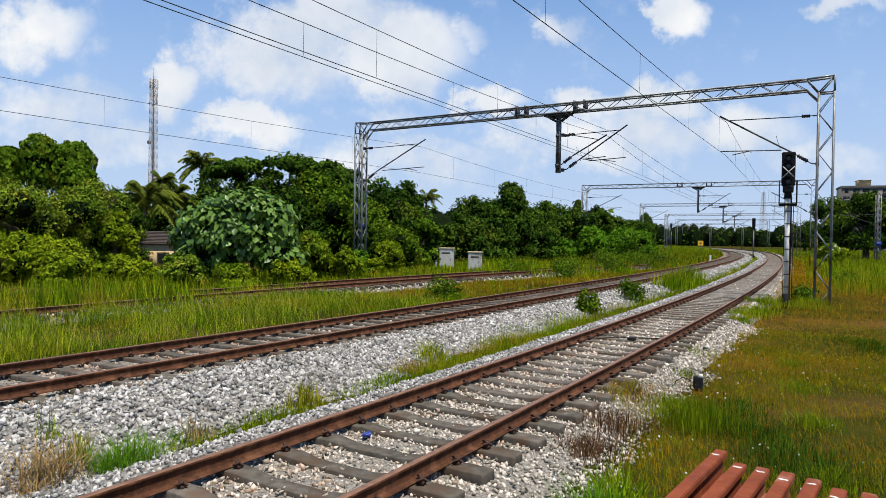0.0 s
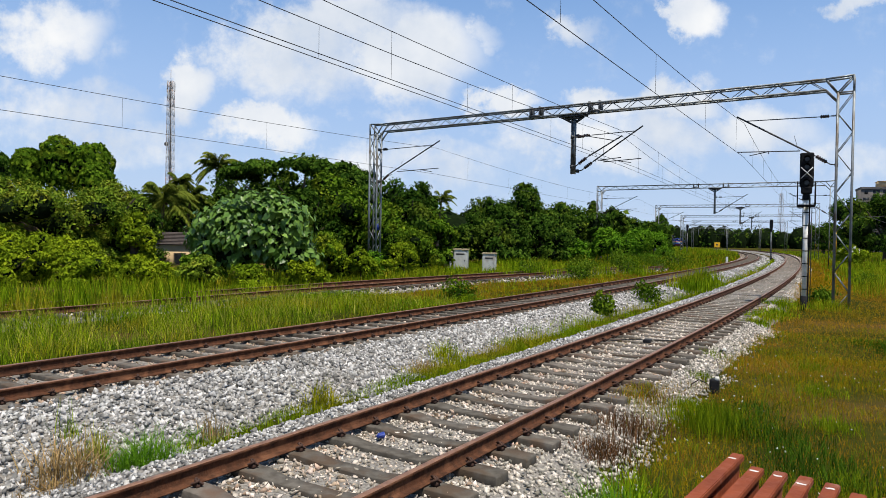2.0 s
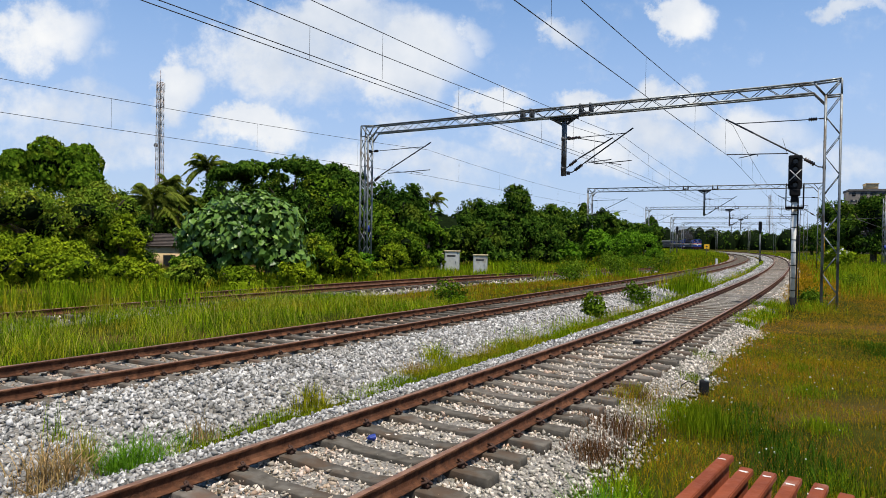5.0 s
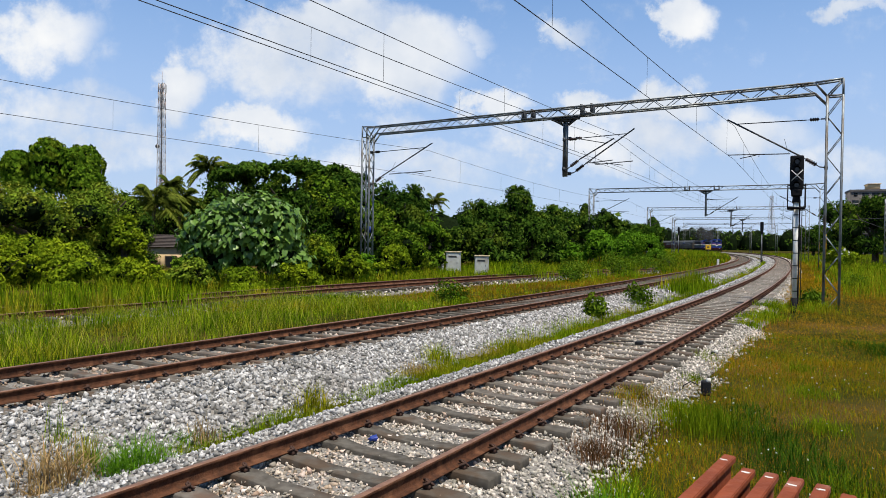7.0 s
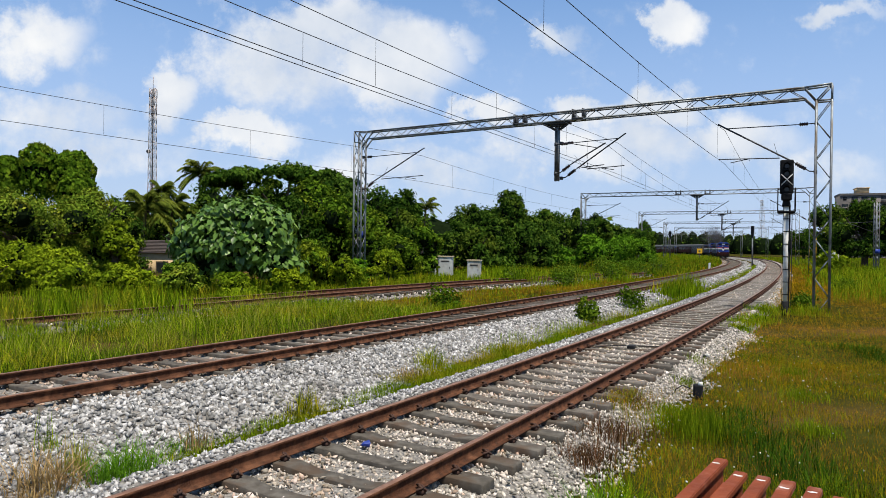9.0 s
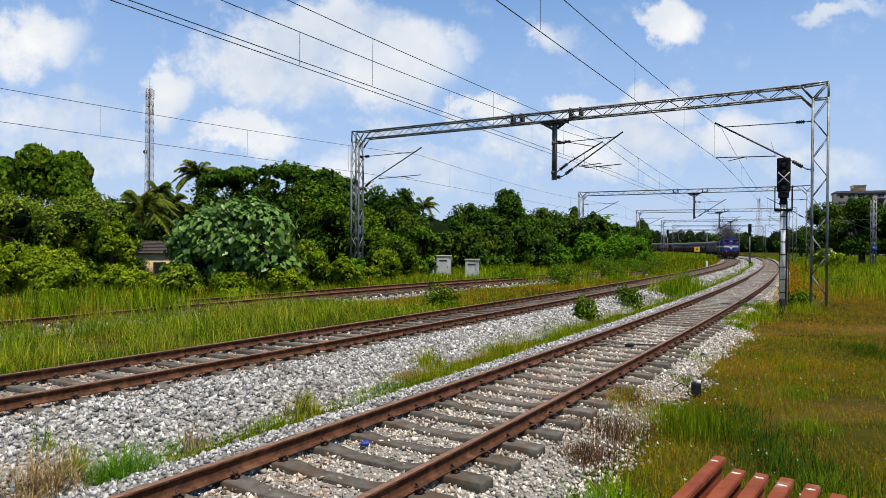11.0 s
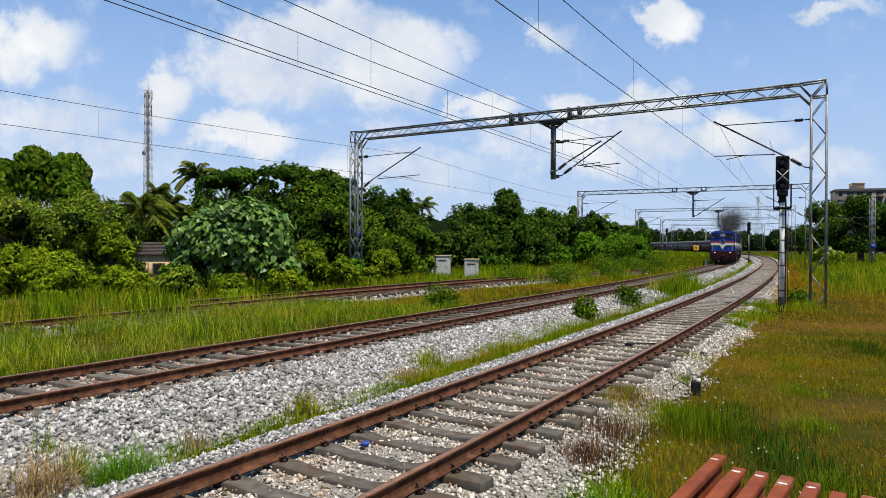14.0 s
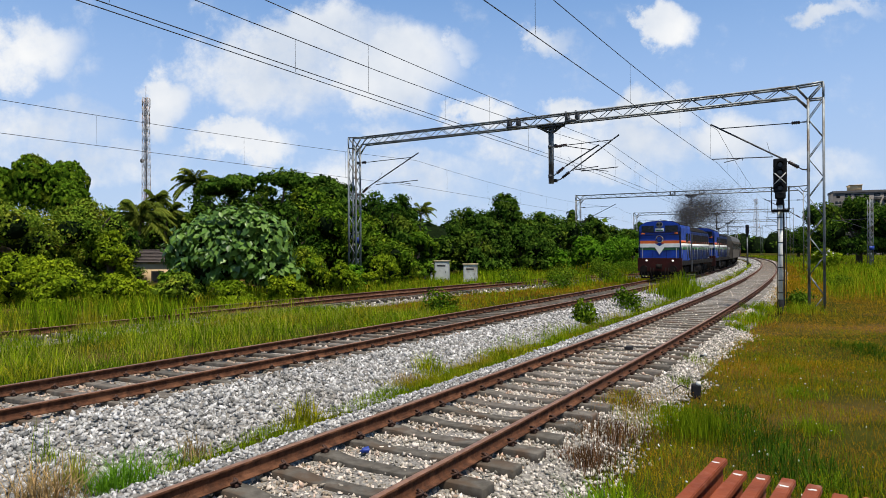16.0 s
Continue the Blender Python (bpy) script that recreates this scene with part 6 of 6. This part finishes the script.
def locomotive(name, label):
    ob = empty(name, Matrix(), label, "locomotive", "locomotives")
    F = 8.15
    # cab end, full width, with a chamfered roof
    part("cab", extruded(section(1.42, 4.10, 1.32, 3.70, .85), 4.0, F, .06), BLUE, ob, "blue cab with a rounded roof")
    hood = part("hood", extruded(section(1.20, 3.86, 1.32, 3.35, .60), -7.9, 3.98, .05), NAVY, ob, "long dark blue engine hood")
    part("underframe", box_bm(-1.48, 1.48, -8.1, 8.1, 1.02, 1.31, .03), GRIME, ob)
    part("fuel_tank", box_bm(-1.35, 1.35, -1.7, 1.7, .35, 1.0, .12), GRIME, ob)
    for y in (4.9, -4.9):
        bogie(ob, y)
    part("cab_roof", extruded([(-1.36, 3.84), (1.36, 3.84), (1.335, 3.89), (.87, 4.095), (.43, 4.13), (-.43, 4.13), (-.87, 4.095), (-1.335, 3.89)], 4.02, F - .15, .01), GRIME, ob, "sooty black roof")
    part("hood_roof", extruded([(-1.15, 3.52), (1.15, 3.52), (1.15, 3.58), (.64, 3.87), (.32, 3.90), (-.32, 3.90), (-.64, 3.87), (-1.15, 3.58)], -7.88, 3.96, .01), GRIME, ob, "sooty black roof")
    part("pilot", box_bm(-1.40, 1.40, F - .3, F - .02, .35, .66, .02), GRIME, ob)
    # stripes, proud of the paint, dipping to a point on the nose
    for mat, z0, z1, nm in ((SAFFRON, 2.56, 2.76, "orange_band"), (STRIPE_WHITE, 2.29, 2.56, "white_band"), (STRIPE_GREEN, 2.11, 2.29, "green_band")):
        piece(nm, boxes([(1.42, 1.426, 4.05, F - .06, z0, z1)]), mat, ob)
        piece(nm, boxes([(-1.426, -1.42, 4.05, F - .06, z0, z1)]), mat, ob)
        piece(nm, boxes([(1.20, 1.206, -7.8, 3.9, z0, z1)]), mat, hood)
        piece(nm, boxes([(-1.206, -1.20, -7.8, 3.9, z0, z1)]), mat, hood)
        if nm == "white_band":
            part(nm, extruded([(-1.34, z0), (-.32, z0), (0, z0 - .5), (.32, z0), (1.34, z0), (1.34, z1), (.32, z1), (0, z1 - .2), (-.32, z1), (-1.34, z1)], F - .05, F + .03, .004), mat, ob)
            continue
        bm = bmesh.new()
        d = {"orange_band": .10, "white_band": .55, "green_band": .25}[nm]
        lo = {"orange_band": .0, "white_band": .55, "green_band": .0}[nm]
        e = {"orange_band": .012, "white_band": .022, "green_band": .012}[nm]
        for s in (-1, 1):
            q = [bm.verts.new(v) for v in ((s * 1.36, F + e, z0), (s * 1.36, F + e, z1), (s * .32, F + e, z1), (s * (.02 if lo else .12), F + e, z1 - (.18 if lo else d)), (0 if lo else s * .12, F + e, z0 - lo), (s * .32, F + e, z0))]
            bm.faces.new(q if s < 0 else q[::-1])
        bmesh.ops.solidify(bm, geom=bm.faces[:], thickness=-.008)
        part(nm, bm, mat, ob)
    part("nose_ledge", box_bm(-1.36, 1.36, F - .02, F + .05, 3.14, 3.20, .015), NAVY, ob)
    for x in (-.46, .46):
        part("nose_seam", box_bm(x - .015, x + .015, F, F + .012, 1.56, 2.08, .004), NAVY, ob)
    part("wiper_rail", box_bm(-1.3, 1.3, F, F + .03, 3.31, 3.34, .008), GRIME, ob)
    part("emblem", cyl_bm(.25, .02, pose(0, F + .026, 2.86, 90), 24), STRIPE_WHITE, ob, "round pale emblem")
    part("emblem_ring", cyl_bm(.225, .02, pose(0, F + .038, 2.86, 90), 24), BEAM_RED, ob)
    part("emblem_core", cyl_bm(.17, .02, pose(0, F + .050, 2.86, 90), 16), BLUE, ob)
    # head lamp box, marker plates and windows in the upper face
    part("headlamp", cyl_bm(.22, .08, pose(0, F + .02, 3.86, 90), 20), STEEL, ob, "twin head lamp housing")
    for x in (-.11, .11):
        part("lens", cyl_bm(.09, .04, pose(x, F + .07, 3.88, 90), 14), GLASS, ob)
    part("route_board", box_bm(-.28, .28, F, F + .03, 3.40, 3.62, .01), STRIPE_WHITE, ob, "pale board with dark bars")
    piece("board_bar", boxes([(-.24, .24, F + .031, F + .036, 3.43, 3.50)]), STRIPE_GREEN, ob)
    for s in (-1, 1):
        part("windscreen", box_bm(s * .80 - .42, s * .80 + .42, F, F + .02, 3.36, 3.80, .01), GLASS, ob, "narrow dark windscreen")
        part("marker_lamp", cyl_bm(.055, .06, pose(s * .88, F + .04, 1.38, 90), 14), LAMP_ON, ob, "lit white marker lamp")
        bf = part("buffer", cyl_bm(.10, .5, pose(s * .98, F + .22, .98 - .18, 90), 14), GRIME, ob)
        part("buffer_head", cyl_bm(.25, .05, pose(s * .98, F + .47, .80, 90), 20), GRIME, bf)
        piece("handrail", bars([((s * 1.46, y, 1.35), (s * 1.46, y, 2.45), .035, .035) for y in (4.2, 5.6, 7.9)] + [((s * 1.46, -7.9, 2.35), (s * 1.46, 3.9, 2.35), .03, .03)]
                               + [((s * 1.46, y, 1.31), (s * 1.46, y, 2.35), .03, .03) for y in np.arange(-7.8, 3.9, 1.45)]), STEEL, ob, "grey handrail")
        part("side_window", box_bm(s * 1.42 - .01, s * 1.42 + .012, 5.0, 6.1, 2.65, 3.3, .005), GLASS, ob)
        part("cab_door", box_bm(s * 1.42 - .005, s * 1.42 + .008, 4.25, 4.85, 1.5, 3.3, .004), GRIME, ob)
        for k in range(9):
            y = -7.5 + k * 1.25
            part("hood_door", box_bm(s * 1.2 - .01, s * 1.2 + .014, y, y + 1.12, 2.62, 3.28, .004), BLUE if k == 8 else GRIME, hood)
        piece("steps", boxes([(s * 1.25 - .2, s * 1.25 + .2, yy, yy + .5, z, z + .04) for yy in (7.45, -7.95) for z in (.45, .72)]), GRIME, ob)
    for s in (-1, 1):
        piece("number_bar", boxes([(s * 1.12 - .12, s * 1.12 + .12, F + .021, F + .026, 3.20, 3.30)]), SAFFRON, ob, "small yellowish bar")
        part("corner_pillar", box_bm(s * 1.36 - .05, s * 1.36 + .05, F - .06, F + .015, 1.35, 3.4, .015), NAVY, ob)
        piece("grab_rail", tube([(s * 1.15, F + .02, 1.5), (s * 1.15, F + .09, 1.55), (s * 1.15, F + .09, 2.2), (s * 1.15, F + .02, 2.25)], .018, 6), STEEL, ob)
        part("side_ladder", box_bm(s * 1.45, s * 1.49, 3.55, 3.95, .5, 3.3, .01), STEEL_DARK, ob)
        part("air_tank", cyl_bm(.24, 2.4, pose(s * 1.2, 0, .72, 90), 14), GRIME, ob, smooth=True)
    part("buffer_beam", box_bm(-1.50, 1.50, F - .1, F + .04, .62, 1.55, .02), BEAM_RED, ob, "dark red buffer beam")
    piece("cowcatcher", bars([((x, F - .05, .62), (x * .9, F + .12, .16), .06, .05) for x in np.linspace(-1.3, 1.3, 12)] + [((-1.25, F + .12, .18), (1.25, F + .12, .18), .06, .08)]), GRIME, ob)
    piece("coupler", boxes([(-.16, .16, F, F + .55, .82, 1.12), (-.1, .1, F + .55, F + .7, .86, 1.08)]), GRIME, ob)
    piece("hose", joined(*[tube([(x, F + .03, .85), (x, F + .22, .65), (x * .9, F + .16, .4)], .03, 6) for x in (-.6, -.42, .42, .6)]), GRIME, ob)
    part("exhaust_stack", box_bm(-.35, .35, -.9, .2, 3.85, 4.12, .04), GRIME, ob)
    for y in (-3.2, -5.4):
        part("roof_fan", cyl_bm(.55, .12, pose(0, y, 3.90), 20), GRIME, ob)
    part("horn", box_bm(-.2, .2, 6.4, 6.8, 4.08, 4.22, .03), GRIME, ob)
    return ob


def coach(label, body_mat):
    ob = empty("passenger_coach", Matrix(), label, "coach", "passenger coaches")
    prof = [(-1.58, 1.05), (1.58, 1.05), (1.62, 2.0), (1.60, 3.1), (-1.60, 3.1), (-1.62, 2.0)]
    body = part("body", extruded(prof, -10.9, 10.9, .03), body_mat, ob)
    part("roof", extruded([(-1.60, 3.104), (1.60, 3.104), (1.45, 3.55), (1.0, 3.82), (.4, 3.92), (-.4, 3.92), (-1.0, 3.82), (-1.45, 3.55)], -10.9, 10.9, 0), COACH_ROOF, ob, "pale curved roof")
    for y in (-7.4, 7.4):
        bogie(ob, y, 2)
    part("gangway", box_bm(-.6, .6, -11.3, 11.3, 1.2, 3.3, .05), GRIME, ob)
    piece("underbody", boxes([(-1.2, 1.2, -4, 4, .5, 1.04)]), GRIME, ob)
    for s in (-1, 1):
        for k in range(10):
            y = -8.6 + k * 1.91
            part("window", box_bm(s * 1.61 - .02, s * 1.61 + .02, y - .55, y + .55, 2.1, 2.85, .01), GLASS, body)
        for y in (-10.1, 10.1):
            part("door", box_bm(s * 1.605 - .02, s * 1.605 + .022, y - .4, y + .4, 1.15, 3.0, .01), GRIME, body)
    return ob


def smoke_material():
    """Thin soot: each fleck lets most of the light through."""
    m = bpy.data.materials.new("diesel_smoke")
    m.use_nodes = True
    nt = m.node_tree
    N, link = nt.nodes.new, nt.links.new
    bsdf = nt.nodes["Principled BSDF"]
    bsdf.inputs["Base Color"].default_value = (0.085, 0.085, 0.09, 1)
    bsdf.inputs["Roughness"].default_value, bsdf.inputs["Specular IOR Level"].default_value = 1.0, 0.0
    bsdf.inputs["Alpha"].default_value = 0.20
    return m


SMOKE = smoke_material()


def smoke_plume():
    """Thin flecks of soot in soft puffs that rise from the stack and trail back, widening."""
    ob = empty("smoke_plume", Matrix(), "soft dark grey diesel smoke drifting back over the locomotives", "smoke")
    rng = np.random.default_rng(8)
    for k in range(20):
        t = k / 19
        ctr = np.array((rng.uniform(-.7, .7) * t, -2.5 - 24 * t ** 1.15, 4.5 + 2.3 * t ** .6 + rng.uniform(-.4, .4) * t))
        n = int(8000 * (1 - .35 * t))
        P = ctr + np.clip(rng.normal(size=(n, 3)), -2.3, 2.3) * np.array((.45 + 1.25 * t, .9 + 2.2 * t, .36 + 1.05 * t ** .7))
        P[:, 2] = np.where(P[:, 2] < 4.0, 8.0 - P[:, 2], P[:, 2])
        a, b = rng.normal(size=(n, 3)), rng.normal(size=(n, 3))
        sz = (.041 + .013 * t) * rng.uniform(.6, 1.4, (n, 1))
        V = np.stack([P, P + a * sz, P + b * sz], 1).reshape(-1, 3)
        piece("smoke_puff", (V, np.arange(3 * n).reshape(-1, 3)), SMOKE, ob)
    return ob


LOCO_A = locomotive("diesel_locomotive", "blue diesel locomotive with orange, white and green bands, headlamps lit")
LOCO_B = copy_thing(LOCO_A, Matrix())
tagged(LOCO_B, "second blue diesel locomotive coupled behind the first")
COACH_A = coach("grey passenger coach with dark windows and a pale roof", COACH)
COACH_B = coach("maroon passenger coach with dark windows and a pale roof", COACH_RED)
TRAIN = [(LOCO_A, 8.9, 4.9), (LOCO_B, 27.2, 4.9)]
for k in range(10):
    src = (COACH_A, COACH_B)[0 if k in (0, 5, 6) else 1]
    fresh = src if k in (0, 1) else copy_thing(src, Matrix())
    TRAIN.append((fresh, 47.8 + k * 22.6, 7.4))
PLUME = smoke_plume()


def front_chainage(t):
    """Chainage of the leading buffers on the main line: it nears at some 20 metres a second."""
    tau = 16.0 - t
    return 23.6 + 54.0 + 21.6 * tau - 0.26 * tau * tau


def on_rails(s, half):
    """The pose of a vehicle centred at a chainage, facing down the line, its bogies on the rails."""
    xa, ya, _, _ = at_line(LINE_TWO, s - half)
    xb, yb, _, _ = at_line(LINE_TWO, s + half)
    ang = math.degrees(math.atan2(-(xa - xb), ya - yb))
    return pose((xa + xb) / 2, (ya + yb) / 2, 0, 0, 0, ang)


def motions():
    times = [k * 0.5 for k in range(33)]
    for ob, back, half in TRAIN:
        walk(ob, [(t, on_rails(front_chainage(t) + back, half)) for t in times])
    walk(PLUME, [(t, on_rails(front_chainage(t) + 9.0, 4.9)) for t in times])


motions()
